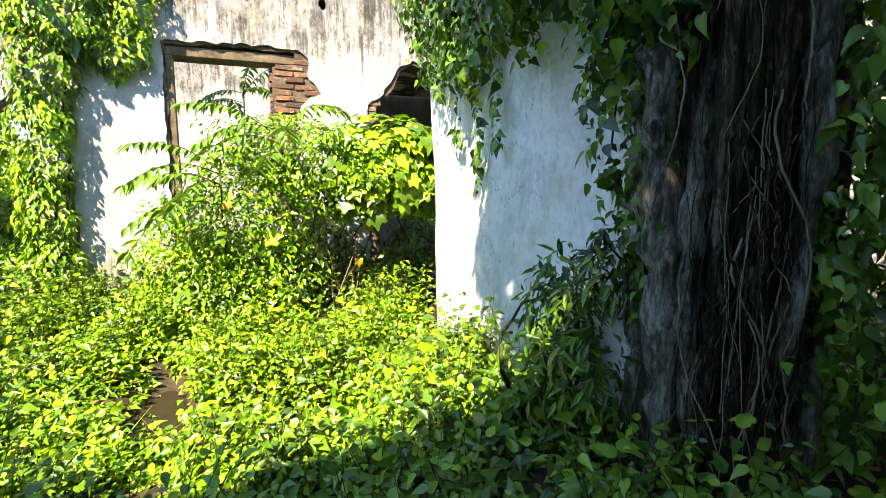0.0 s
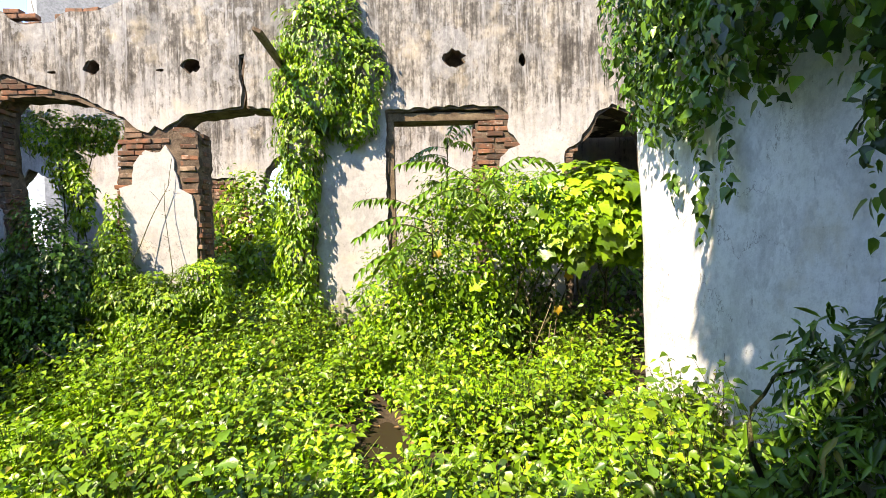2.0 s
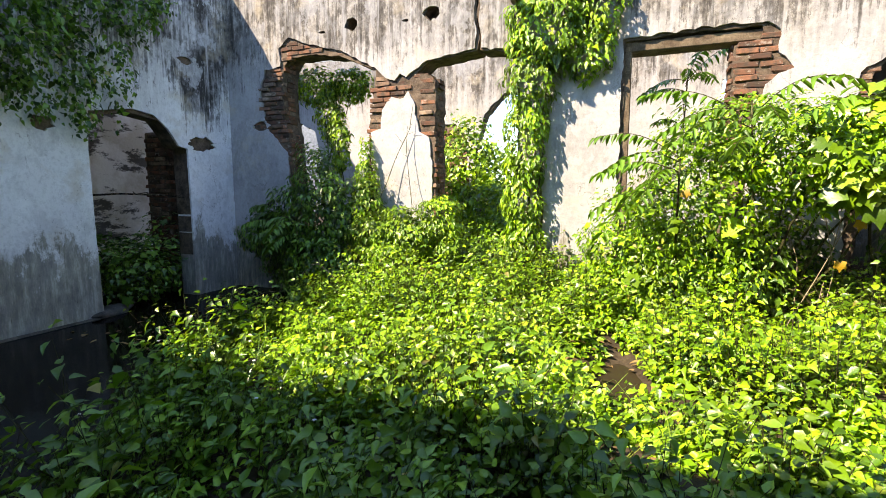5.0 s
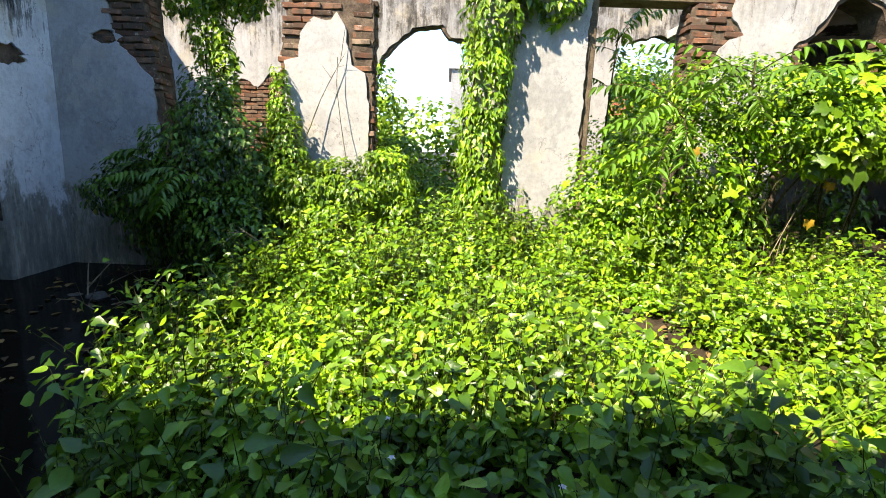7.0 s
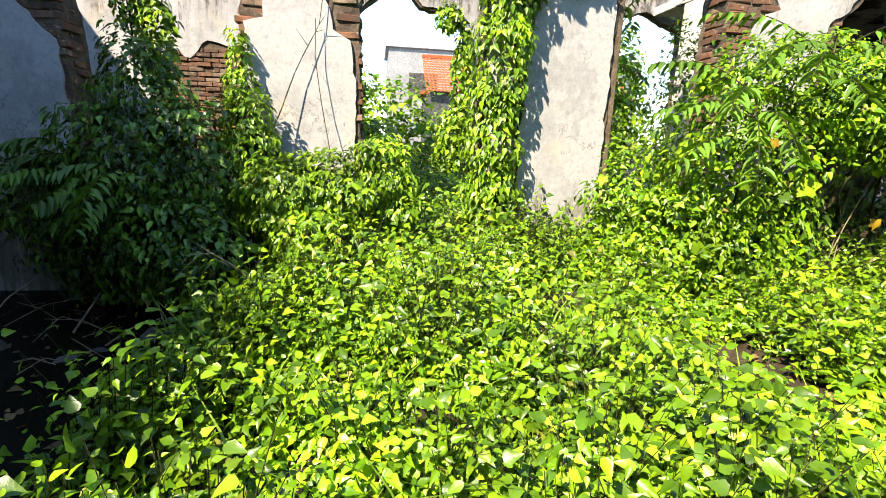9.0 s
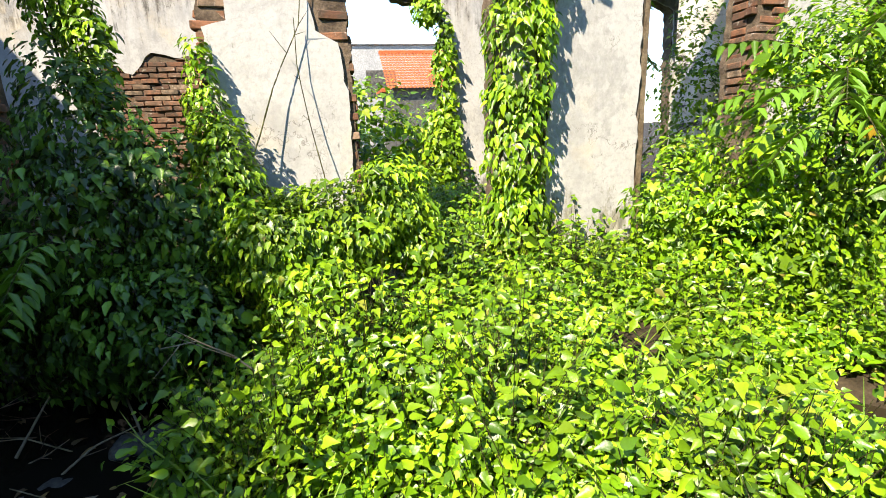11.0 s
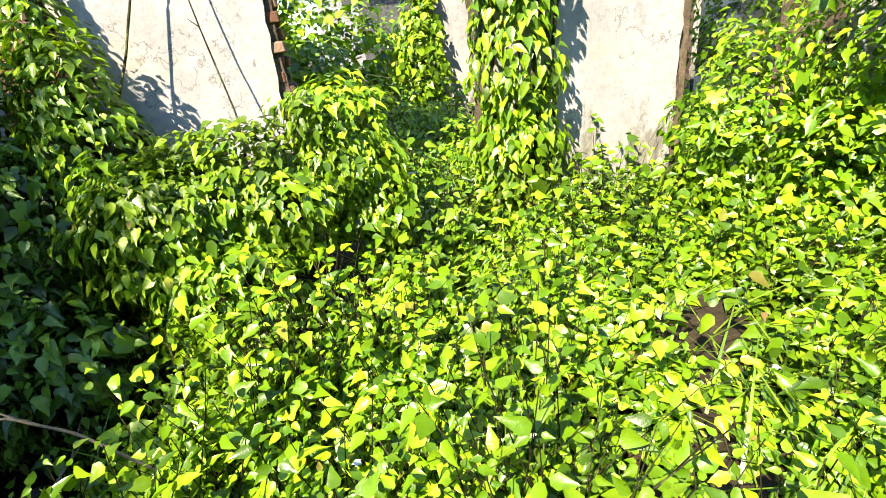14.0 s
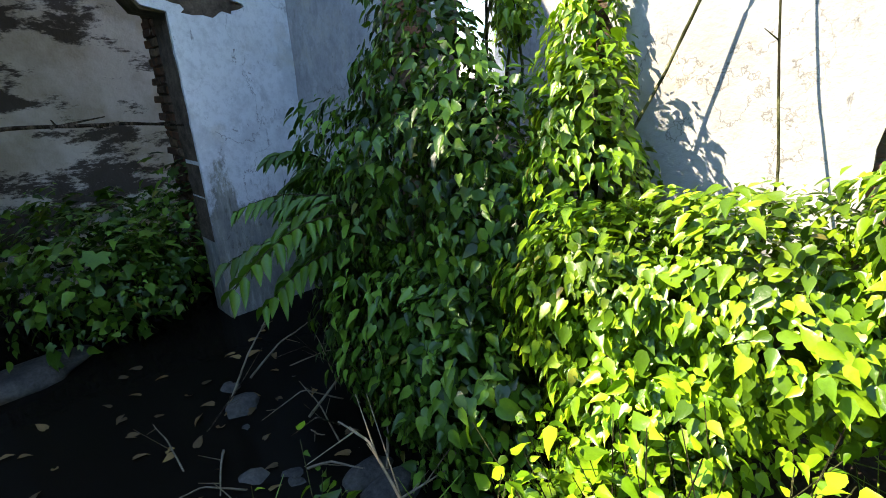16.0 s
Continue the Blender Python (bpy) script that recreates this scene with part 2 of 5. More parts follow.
def bm_mesh(bm, name, smooth=False):
    me = bpy.data.meshes.new(name)
    bm.to_mesh(me)
    bm.free()
    if smooth:
        me.shade_smooth()
    return me


def part(name, bm, mat, parent, label=""):
    return put(name, bm_mesh(bm, name), mat, parent, label)


def quads_mesh(name, verts, quads, smooth=False):
    """A mesh straight from number arrays: (n, 3) places and (m, 4) corners."""
    me = bpy.data.meshes.new(name)
    n, m = len(verts), len(quads)
    me.vertices.add(n)
    me.vertices.foreach_set("co", np.ascontiguousarray(verts, np.float32).ravel())
    me.loops.add(4 * m)
    me.loops.foreach_set("vertex_index", np.ascontiguousarray(quads, np.int32).ravel())
    me.polygons.add(m)
    me.polygons.foreach_set("loop_start", np.arange(0, 4 * m, 4, dtype=np.int32))
    me.update(calc_edges=True)
    if smooth:
        me.shade_smooth()
    return me


def ragged(points, amp=0.02, step=0.07, seed=0):
    """A closed outline with each edge broken up into small uneven steps."""
    out = []
    for i, a in enumerate(points):
        b = points[(i + 1) % len(points)]
        a2, b2 = Vector(a), Vector(b)
        n = max(1, int((b2 - a2).length / step))
        side = Vector((-(b2 - a2).y, (b2 - a2).x)).normalized()
        for j in range(n):
            p = a2.lerp(b2, j / n)
            k = noise.noise(Vector((p.x * 9, p.y * 9, seed * 3.7))) + 0.6 * noise.noise(Vector((p.x * 27, p.y * 27, seed)))
            out.append(p + side * amp * k * (0.3 if j == 0 else 1.0))
    return out


def slab(name, outlines, thick):
    """A flat plate with holes (even-odd), thick along its third axis. Its outlines lie in (x, y); returns a mesh."""
    cu = bpy.data.curves.new(name, "CURVE")
    cu.dimensions, cu.fill_mode, cu.extrude = "2D", "BOTH", thick / 2
    for pts in outlines:
        sp = cu.splines.new("POLY")
        sp.points.add(len(pts) - 1)
        for p, q in zip(sp.points, pts):
            p.co = (q[0], q[1], 0, 1)
        sp.use_cyclic_u = True
    tmp = new(name, cu)
    me = bpy.data.meshes.new_from_object(tmp.evaluated_get(bpy.context.evaluated_depsgraph_get()))
    bpy.data.objects.remove(tmp)
    bpy.data.curves.remove(cu)
    return me


def stand_x(me, y):
    """Turns a flat plate upright, along x, its middle at y."""
    me.transform(Matrix(((1, 0, 0, 0), (0, 0, -1, y), (0, 1, 0, 0), (0, 0, 0, 1))))
    return me


def stand_y(me, x):
    """Turns a flat plate upright, along y, its middle at x."""
    me.transform(Matrix(((0, 0, 1, x), (1, 0, 0, 0), (0, 1, 0, 0), (0, 0, 0, 1))))
    return me


def inside(p, poly):
    hit, n = False, len(poly)
    for i in range(n):
        a, b = poly[i], poly[(i + 1) % n]
        if (a[1] > p[1]) != (b[1] > p[1]) and p[0] < a[0] + (p[1] - a[1]) * (b[0] - a[0]) / (b[1] - a[1]):
            hit = not hit
    return hit


def box_bm(lo, hi, bevel=0.0):
    bm = bmesh.new()
    bmesh.ops.create_cube(bm, size=1)
    for v in bm.verts:
        v.co = Vector([lo[i] + (v.co[i] + 0.5) * (hi[i] - lo[i]) for i in range(3)])
    if bevel:
        bmesh.ops.bevel(bm, geom=bm.edges[:], offset=bevel, segments=1, affect="EDGES")
    return bm


def tube(points, radii, sides=7, wobble=0.0, seed=0):
    """A bent, tapering tube through points; returns places and quads."""
    rng = np.random.default_rng(seed)
    P = np.array(points, float)
    T = np.gradient(P, axis=0)
    T /= np.linalg.norm(T, axis=1, keepdims=True) + 1e-9
    up = np.where(np.abs(T[:, 2:3]) > 0.9, np.array([[1.0, 0, 0]]), np.array([[0, 0, 1.0]]))
    U = np.cross(T, up)
    U /= np.linalg.norm(U, axis=1, keepdims=True) + 1e-9
    W = np.cross(T, U)
    a = np.linspace(0, 2 * np.pi, sides, endpoint=False)
    r = np.asarray(radii, float)[:, None] * (1 + wobble * rng.normal(size=(len(P), sides)))
    V = P[:, None] + r[..., None] * (np.cos(a)[None, :, None] * U[:, None] + np.sin(a)[None, :, None] * W[:, None])
    q = [(i * sides + j, i * sides + (j + 1) % sides, (i + 1) * sides + (j + 1) % sides, (i + 1) * sides + j) for i in range(len(P) - 1) for j in range(sides)]
    return V.reshape(-1, 3), np.array(q)


def joined(pieces):
    V, Q, n = [], [], 0
    for v, q in pieces:
        V.append(v)
        Q.append(np.asarray(q) + n)
        n += len(v)
    return np.concatenate(V), np.concatenate(Q)


# leaf blades: across, along; the last number lifts the rim
_rim = [(-0.17, -0.08, 0.02), (-0.33, 0.04, 0.05), (-0.36, 0.26, 0.06), (-0.25, 0.53, 0.03), (-0.10, 0.79, 0.0)]
HEART = (np.array([(0, 0, 0), (0, 0.16, -0.02), (0, 0.40, -0.05), (0, 0.70, -0.07), (0, 1.05, -0.14)] + _rim + [(-x, y, z) for x, y, z in _rim], float),
         np.array([(0, 1, 6, 5), (1, 2, 7, 6), (2, 3, 8, 7), (3, 4, 9, 8), (0, 10, 11, 1), (1, 11, 12, 2), (2, 12, 13, 3), (3, 13, 14, 4)]))
_rim = [(-0.22, 0.02, 0.04), (-0.38, 0.25, 0.06), (-0.17, 0.70, 0.0)]
FAR = (np.array([(0, 0, 0), (0, 0.45, -0.04), (0, 1.02, -0.12)] + _rim + [(-x, y, z) for x, y, z in _rim], float),
       np.array([(0, 1, 4, 3), (1, 2, 5, 4), (0, 6, 7, 1), (1, 7, 8, 2)]))
_rim = [(-0.16, 0.06, 0.04), (-0.29, 0.36, 0.07), (-0.14, 0.75, 0.0)]
OVAL = (np.array([(0, 0, 0), (0, 0.48, -0.05), (0, 1.04, -0.13)] + _rim + [(-x, y, z) for x, y, z in _rim], float),
        np.array([(0, 1, 4, 3), (1, 2, 5, 4), (0, 6, 7, 1), (1, 7, 8, 2)]))
LANCE = (np.array([(0, 0, 0), (0, 1, -0.12), (-0.13, 0.3, 0.03), (-0.10, 0.65, 0.0), (0.13, 0.3, 0.03), (0.10, 0.65, 0.0)], float),
         np.array([(0, 1, 3, 2), (0, 4, 5, 1)]))
_half = [(-0.13, 0.78, 0.0), (-0.27, 0.62, 0.03), (-0.42, 0.70, 0.0), (-0.54, 0.54, -0.02), (-0.43, 0.30, 0.05), (-0.5, -0.05, 0.0), (-0.15, -0.1, 0.02)]
LOBED = (np.array([(0, 0.1, 0), (0, 0.55, -0.03), (0, 1, -0.1)] + _half + [(-x, y, z) for x, y, z in _half], float),
         np.array([(1, 2, 3, 4), (0, 1, 4, 7), (4, 5, 6, 7), (0, 7, 8, 9), (1, 11, 10, 2), (0, 14, 11, 1), (11, 14, 13, 12), (0, 16, 15, 14)]))
BLADE = (np.array([(-0.5, 0, 0), (0.5, 0, 0), (0.42, 0.5, 0.0), (-0.42, 0.5, 0.0), (0.08, 1, 0), (-0.08, 1, 0)], float),
         np.array([(0, 1, 2, 3), (3, 2, 4, 5)]))


def unit(a):
    return a / (np.linalg.norm(a, axis=-1, keepdims=True) + 1e-9)


def leaves(P, N, D, S, shape, width=1.0, droop=0.25, seed=1):
    """Leaf blades at P, facing N, their tips towards D, of length S: places and quads."""
    T, Q = shape
    rng = np.random.default_rng(seed)
    N = unit(N)
    D = unit(D - N * (D * N).sum(1, keepdims=True))
    A = np.cross(D, N)
    S = np.asarray(S, float)[:, None, None]
    curl = (droop * (0.5 + rng.random(len(P))))[:, None, None]
    fold = (0.2 + 1.1 * rng.random(len(P)))[:, None, None]
    x, y, z = T[None, :, 0:1], T[None, :, 1:2], T[None, :, 2:3]
    V = P[:, None] + S * (width * x * A[:, None] + y * D[:, None] + (z * fold * 1.4 - curl * y * y) * N[:, None])
    F = Q[None] + (np.arange(len(P)) * len(T))[:, None, None]
    return V.reshape(-1, 3), F.reshape(-1, 4)


def rand_dirs(n, rng):
    v = rng.normal(size=(n, 3))
    return unit(v)


# ---- the ground: one sheet, low and flooded along the side wall, a weedy mound in the middle ----
WATER_Z = -0.12


def bump2(x, y, cx, cy, rx, ry):
    return np.exp(-(((x - cx) / rx) ** 2 + ((y - cy) / ry) ** 2))


def ground_z(x, y):
    x, y = np.asarray(x, float), np.asarray(y, float)
    z = 0.02 + 0.10 * np.clip((y - 2.6) / 2.5, 0, 1) + 0.12 * bump2(x, y, -1.8, 4.9, 1.6, 1.4)
    z += 0.16 * np.clip((y - 5.4) / 0.6, 0, 1) + 0.30 * np.clip((x - 1.2) / 0.9, 0, 1) * np.clip((4.6 - y) / 2.0, 0.2, 1)
    edge = np.interp(y, (0.5, 1.25, 2.0, 2.5, 3.2, 4.2, 4.9, 5.4, 6.0), (-2.5, -2.65, -3.1, -3.4, -3.5, -3.6, -3.35, -3.12, -3.4)) + 0.05 * np.sin(5.1 * y + 1)
    low = np.clip((edge - x) / 0.26, 0, 1) * np.clip((x + 9.5) / 0.8, 0, 1) * np.clip((6.4 - 0.45 * np.clip((x + 5.2) / 0.3, 0, 1) - y) / 0.4, 0, 1)
    z = z * (1 - low) - 0.36 * low
    z = z - 0.18 * bump2(x, y, -0.12, 3.75, 0.20, 0.62) - 0.05 * bump2(x, y, 0.35, 3.1, 0.5, 0.25)
    z += 0.035 * np.sin(3.1 * x + 1.3 * y) * np.sin(2.3 * y - 0.8 * x) + 0.02 * np.sin(9 * x) * np.sin(8 * y + 1)
    return z


def ground_sheet():
    near = np.arange(-12, 8.01, 0.12)
    xs = np.concatenate([[-600, -150, -60, -30, -18], near, [12, 20, 40, 100, 600]])
    near = np.arange(-4, 14.01, 0.12)
    ys = np.concatenate([[-300, -60, -20, -8], near, [18, 26, 40, 80, 200, 900]])
    X, Y = np.meshgrid(xs, ys)
    V = np.stack([X, Y, ground_z(X, Y)], -1).reshape(-1, 3)
    i = np.arange(len(ys) - 1)[:, None] * len(xs) + np.arange(len(xs) - 1)[None]
    Q = np.stack([i, i + 1, i + 1 + len(xs), i + len(xs)], -1).reshape(-1, 4)
    put("ground", quads_mesh("ground", V, Q, True), M_SOIL, None, "damp dark soil under the weeds", "ground", "structure")


def water_sheet(name, x0, x1, y0, y1, z, label):
    n = 24
    X, Y = np.meshgrid(np.linspace(x0, x1, n), np.linspace(y0, y1, n))
    V = np.stack([X, Y, np.full_like(X, z)], -1).reshape(-1, 3)
    i = np.arange(n - 1)[:, None] * n + np.arange(n - 1)[None]
    Q = np.stack([i, i + 1, i + 1 + n, i + n], -1).reshape(-1, 4)
    put(name, quads_mesh(name, V, Q), M_MUDDY if "puddle" in name else M_WATER, None, label, "water", "structure")


ground_sheet()
water_sheet("water", -9.4, -2.6, 0.2, 6.3, WATER_Z, "still black rainwater along the ruined side wall")
water_sheet("water_puddle", -0.5, 0.28, 3.0, 4.6, -0.02, "muddy puddle between the weeds")

# ---- the long ruined wall, along x at y = 6 ----
FACE = 6.0
CORE = 0.36
SKIN = 0.03
top_line = [(7.5, 4.75), (4.2, 4.86), (3.2, 4.72), (1.6, 4.84), (0.6, 4.72), (-0.35, 4.78), (-0.42, 4.60), (-0.72, 4.62), (-0.78, 4.80), (-1.9, 4.76),
            (-2.4, 4.66), (-3.3, 4.60), (-3.75, 4.44), (-4.2, 4.42), (-4.32, 4.30), (-4.75, 4.30), (-4.95, 4.46), (-5.3, 4.52), (-6.5, 4.62)]
outline = [(-6.5, -0.6), (7.5, -0.6)] + top_line
hole_a = [(-5.02, -0.4), (-4.98, 1.4), (-5.02, 2.15), (-5.10, 2.6), (-5.12, 3.0), (-5.08, 3.28), (-4.95, 3.42), (-4.6, 3.42), (-4.1, 3.36), (-3.75, 3.20), (-3.5, 3.1), (-3.52, 2.9), (-3.61, 2.3), (-3.64, 1.2), (-3.64, -0.4)]
hole_b = [(-2.62, -0.4), (-2.60, 1.3), (-2.62, 2.2), (-2.60, 2.9), (-2.74, 3.0), (-2.95, 2.98), (-2.72, 3.14), (-2.2, 3.20), (-2.02, 3.22), (-2.00, 3.42), (-2.04, 3.6), (-2.035, 3.84), (-2.01, 3.85), (-2.015, 3.6), (-1.975, 3.38), (-1.985, 3.22), (-1.5, 3.16), (-1.48, 2.0), (-1.5, -0.4)]
hole_c = [(-0.24, -0.4), (-0.24, 3.13), (0.4, 3.16), (1.1, 3.15), (1.12, 3.02), (0.86, 2.98), (0.84, 2.3), (0.86, -0.4)]
hole_d = [(2.05, -0.4), (2.05, 2.3), (2.08, 2.62), (2.26, 2.78), (2.38, 3.04), (2.55, 3.14), (2.85, 3.02), (2.99, 2.75), (3.05, 2.25), (3.75, 1.95), (3.8, -0.4)]


def ring(cx, cz, rx, rz, n=9, seed=0):
    n = 2 * n
    return [(cx + rx * math.cos(6.2832 * i / n) * (1 + 0.45 * noise.noise(Vector((i * 0.9 + 0.3, seed * 1.7 + 0.2, 1.4)))), cz + rz * math.sin(6.2832 * i / n) * (1 + 0.45 * noise.noise(Vector((i * 0.9 + 0.6, seed * 1.3 + 0.4, 7.7))))) for i in range(n)]


sockets = [ring(-3.85, 3.75, 0.085, 0.085, 9, 1), ring(-2.63, 3.75, 0.10, 0.09, 9, 2), ring(0.61, 3.77, 0.12, 0.11, 9, 3), ring(1.45, 3.74, 0.04, 0.075, 8, 4),
           ring(-4.35, 3.70, 0.05, 0.02, 7, 5), ring(-3.02, 3.70, 0.04, 0.02, 7, 6)]

# where the plaster has dropped off and the bricks show
bare = {
    "pier_neck": [(-3.68, 2.33), (-3.42, 2.30), (-3.40, 2.55), (-3.24, 2.72), (-3.06, 2.70), (-3.0, 2.9), (-3.12, 3.02), (-3.2, 2.96), (-3.3, 2.98), (-3.46, 3.05), (-3.7, 3.0)],
    "arch_jamb": [(-4.9, 2.0), (-5.06, 2.02), (-5.42, 2.4), (-5.52, 2.9), (-5.42, 3.28), (-5.05, 3.30), (-4.9, 3.2)],
    "arch_top": [(-5.05, 3.3), (-5.12, 3.56), (-4.95, 3.70), (-4.75, 3.62), (-4.4, 3.50), (-4.05, 3.42), (-3.9, 3.2), (-4.9, 3.2)],
    "door_jamb": [(0.7, 2.2), (0.7, 3.0), (1.14, 3.0), (1.22, 3.1), (1.25, 2.85), (1.40, 2.70), (1.16, 2.55), (1.05, 2.2)],
    "hole_edge": [(2.4, 2.0), (1.93, 2.05), (1.96, 2.6), (2.2, 2.72), (2.34, 2.62)],
    "hole_far": [(2.9, 2.0), (2.9, 2.7), (3.06, 2.72), (3.1, 2.0)],
    "low_patch": [(-5.36, 2.5), (-5.66, 2.52), (-5.62, 2.38), (-5.4, 2.36)],
}


def main_wall():
    wall = new("wall_north")
    wall["kind"], wall["label"], wall["category"] = "structure", "long ruined brick wall with streaked white limewash and broken openings", "wall"
    big = [ragged(h, 0.025, 0.06, i) for i, h in enumerate((hole_a, hole_b, hole_c, hole_d))]
    rim = ragged(outline, 0.035, 0.1, 9)
    core = slab("core", [rim] + big + [list(s) for s in sockets], 0.2)
    put("brick_core", stand_x(core, FACE + SKIN + 0.1), M_CORE, wall, "crumbling mortar and rubble core")
    core = slab("core", [rim] + big, CORE - 0.2)
    put("rear_leaf", stand_x(core, FACE + SKIN + 0.1 + CORE / 2), M_CORE, wall, "inner brick leaf of the wall")
    # the skin follows the openings, cut back round them
    a2 = [(-5.06, -0.4), (-5.02, 1.4), (-5.06, 2.02), (-5.42, 2.4), (-5.52, 2.9), (-5.42, 3.28), (-5.12, 3.30), (-5.14, 3.56), (-4.95, 3.70), (-4.75, 3.62), (-4.4, 3.50), (-4.05, 3.42), (-3.75, 3.25), (-3.5, 3.14), (-3.34, 2.98),
          (-3.2, 2.94), (-3.12, 3.02), (-3.02, 2.97), (-2.95, 3.02), (-2.72, 3.16), (-2.2, 3.22), (-2.04, 3.24), (-2.02, 3.42), (-2.06, 3.6), (-2.05, 3.87), (-1.985, 3.88), (-1.99, 3.6), (-1.955, 3.38), (-1.96, 3.24), (-1.47, 3.18), (-1.45, 2.0), (-1.47, -0.4), (-2.65, -0.4), (-2.655, 1.3), (-2.64, 1.7), (-2.69, 2.16), (-2.84, 2.24), (-2.90, 2.6), (-3.0, 2.78),
          (-3.06, 2.70), (-3.24, 2.72), (-3.40, 2.55), (-3.42, 2.30), (-3.585, 2.26), (-3.57, 1.6), (-3.59, -0.4)]
    c2 = [(-0.27, -0.4), (-0.27, 3.16), (0.4, 3.19), (1.14, 3.18), (1.25, 3.10), (1.26, 2.86), (1.40, 2.70), (1.16, 2.55), (1.06, 2.2), (1.0, -0.4)]
    d2 = [(1.95, -0.4), (1.93, 2.05), (1.96, 2.6), (2.16, 2.74), (2.34, 3.06), (2.55, 3.19), (2.88, 3.05), (3.05, 2.75), (3.13, 2.3), (3.8, 2.0), (3.87, -0.4)]
    low = [ring(-5.52, 2.44, 0.15, 0.07, 9, 8), ring(-0.62, 4.35, 0.10, 0.05, 9, 12), ring(2.1, 4.5, 0.14, 0.05, 9, 14)]
    skin_holes = [ragged(h, 0.03, 0.06, 20 + i) for i, h in enumerate((a2, c2, d2))]
    skin = slab("skin", [ragged(outline, 0.03, 0.1, 29)] + skin_holes + [[(x + 0.012 * (x - s[0][0]) / 0.1, z) for x, z in s] for s in sockets] + low, SKIN)
    put("plaster_skin", stand_x(skin, FACE + SKIN / 2), M_PLASTER, wall, "grimy white limewash with black algae streaks")
    return wall


wall_n = main_wall()

# ---- side wall along y at x = -6.15, with a doorway ----
SIDE = -6.15


def side_wall():
    wall = new("wall_west")
    wall["kind"], wall["label"], wall["category"] = "structure", "shaded side wall with peeling blue-white limewash and a broken doorway", "wall"
    out = [(-1.3, -0.6), (6.0, -0.6), (6.0, 4.62), (5.2, 4.66), (4.6, 4.5), (3.4, 4.45), (1.5, 4.5), (-1.3, 4.5)]
    door = [(3.79, -0.5), (3.78, 1.0), (3.77, 1.9), (3.82, 2.35), (4.35, 2.45), (4.75, 2.40), (4.86, 2.28), (5.02, 2.06), (5.16, 2.04), (5.17, 1.0), (5.18, -0.5)]
    core = slab("core", [ragged(out, 0.02, 0.1, 31), ragged(door, 0.008, 0.08, 32)], 0.26)
    put("brick_core", stand_y(core, SIDE - SKIN - 0.13), M_CORE, wall, "rubble core of the wall")
    door2 = [(3.79, -0.5), (3.77, 1.0), (3.765, 1.9), (3.80, 2.40), (4.35, 2.50), (4.66, 2.46), (4.86, 2.30), (5.02, 2.08), (5.165, 2.05), (5.175, 1.0), (5.185, -0.5)]
    peel = [ragged(ring(5.42, 2.14, 0.24, 0.10, 13, 3), 0.03, 0.04, 61), ragged(ring(5.22, 3.3, 0.14, 0.05, 9, 4), 0.02, 0.04, 62), ragged(ring(3.3, 2.2, 0.12, 0.08, 9, 5), 0.02, 0.04, 63)]
    skin = slab("skin", [ragged(out, 0.02, 0.1, 33), ragged(door2, 0.006, 0.05, 34)] + peel, SKIN)
    put("plaster_skin", stand_y(skin, SIDE - SKIN / 2), M_PLASTER_SIDE, wall, "stained limewash blackened towards the top")
    # plastered reveals of the doorway
    part("reveal", box_bm((SIDE - 0.29, 5.172, -0.5), (SIDE - 0.004, 5.19, 2.03), 0.004), M_PLASTER_SIDE, wall)
    part("plinth", box_bm((SIDE - 0.28, 0.2, -0.5), (SIDE + 0.05, 3.74, -0.10), 0.02), M_STONE, wall, "dark wet footing")
    return wall


wall_w = side_wall()


# ---- rear rooms behind the long wall ----
def rear_wall():
    wall = new("wall_rear")
    wall["kind"], wall["label"], wall["category"] = "structure", "rear wall with white plaster fallen away over brick", "wall"
    y0 = 9.5
    out = [(-9.0, -0.6), (7.0, -0.6), (7.0, 4.3), (2.0, 4.35), (0.0, 4.3), (-3.0, 4.4), (-6.0, 4.3), (-9.0, 4.4)]
    win = [(-3.1, 0.4), (-3.15, 2.2), (-2.95, 2.95), (-2.75, 3.15), (-2.42, 3.43), (-1.95, 3.50), (-1.8, 3.3), (-1.31, 3.24), (-1.12, 3.0), (-1.05, 2.6), (-1.12, 1.8), (-0.98, 1.1), (-0.9, 0.4)]
    far_window = [(-8.0, 0.4), (-7.95, 2.6), (-7.6, 3.05), (-7.1, 2.8), (-6.9, 2.0), (-6.9, 0.4)]
    gap = [(1.1, 0.4), (1.1, 2.3), (1.2, 3.3), (1.9, 3.5), (2.6, 3.2), (2.7, 0.4)]
    put("brick_core", stand_x(slab("core", [ragged(out, 0.03, 0.12, 41), ragged(win, 0.04, 0.08, 42), ragged(far_window, 0.04, 0.08, 46), ragged(gap, 0.04, 0.08, 47)], 0.22), y0 + SKIN + 0.11), M_CORE, wall, "brick core")
    win2 = [(x + (0.03 if x > -2 else -0.03), z + 0.02) for x, z in win]
    fallen = [(-5.75, 0.3), (-5.7, 2.2), (-5.5, 2.50), (-5.2, 2.36), (-4.95, 2.62), (-4.5, 2.52), (-4.2, 2.78), (-3.6, 2.80), (-3.35, 2.5), (-3.3, 0.3)]
    put("plaster_skin", stand_x(slab("skin", [ragged(out, 0.03, 0.12, 43), ragged(win2, 0.03, 0.08, 44), ragged(fallen, 0.05, 0.08, 45), ragged(far_window, 0.05, 0.08, 48), ragged(gap, 0.05, 0.08, 49)], SKIN), y0 + SKIN / 2), M_PLASTER, wall, "white plaster with grey damp")
    return wall


wall_r = rear_wall()


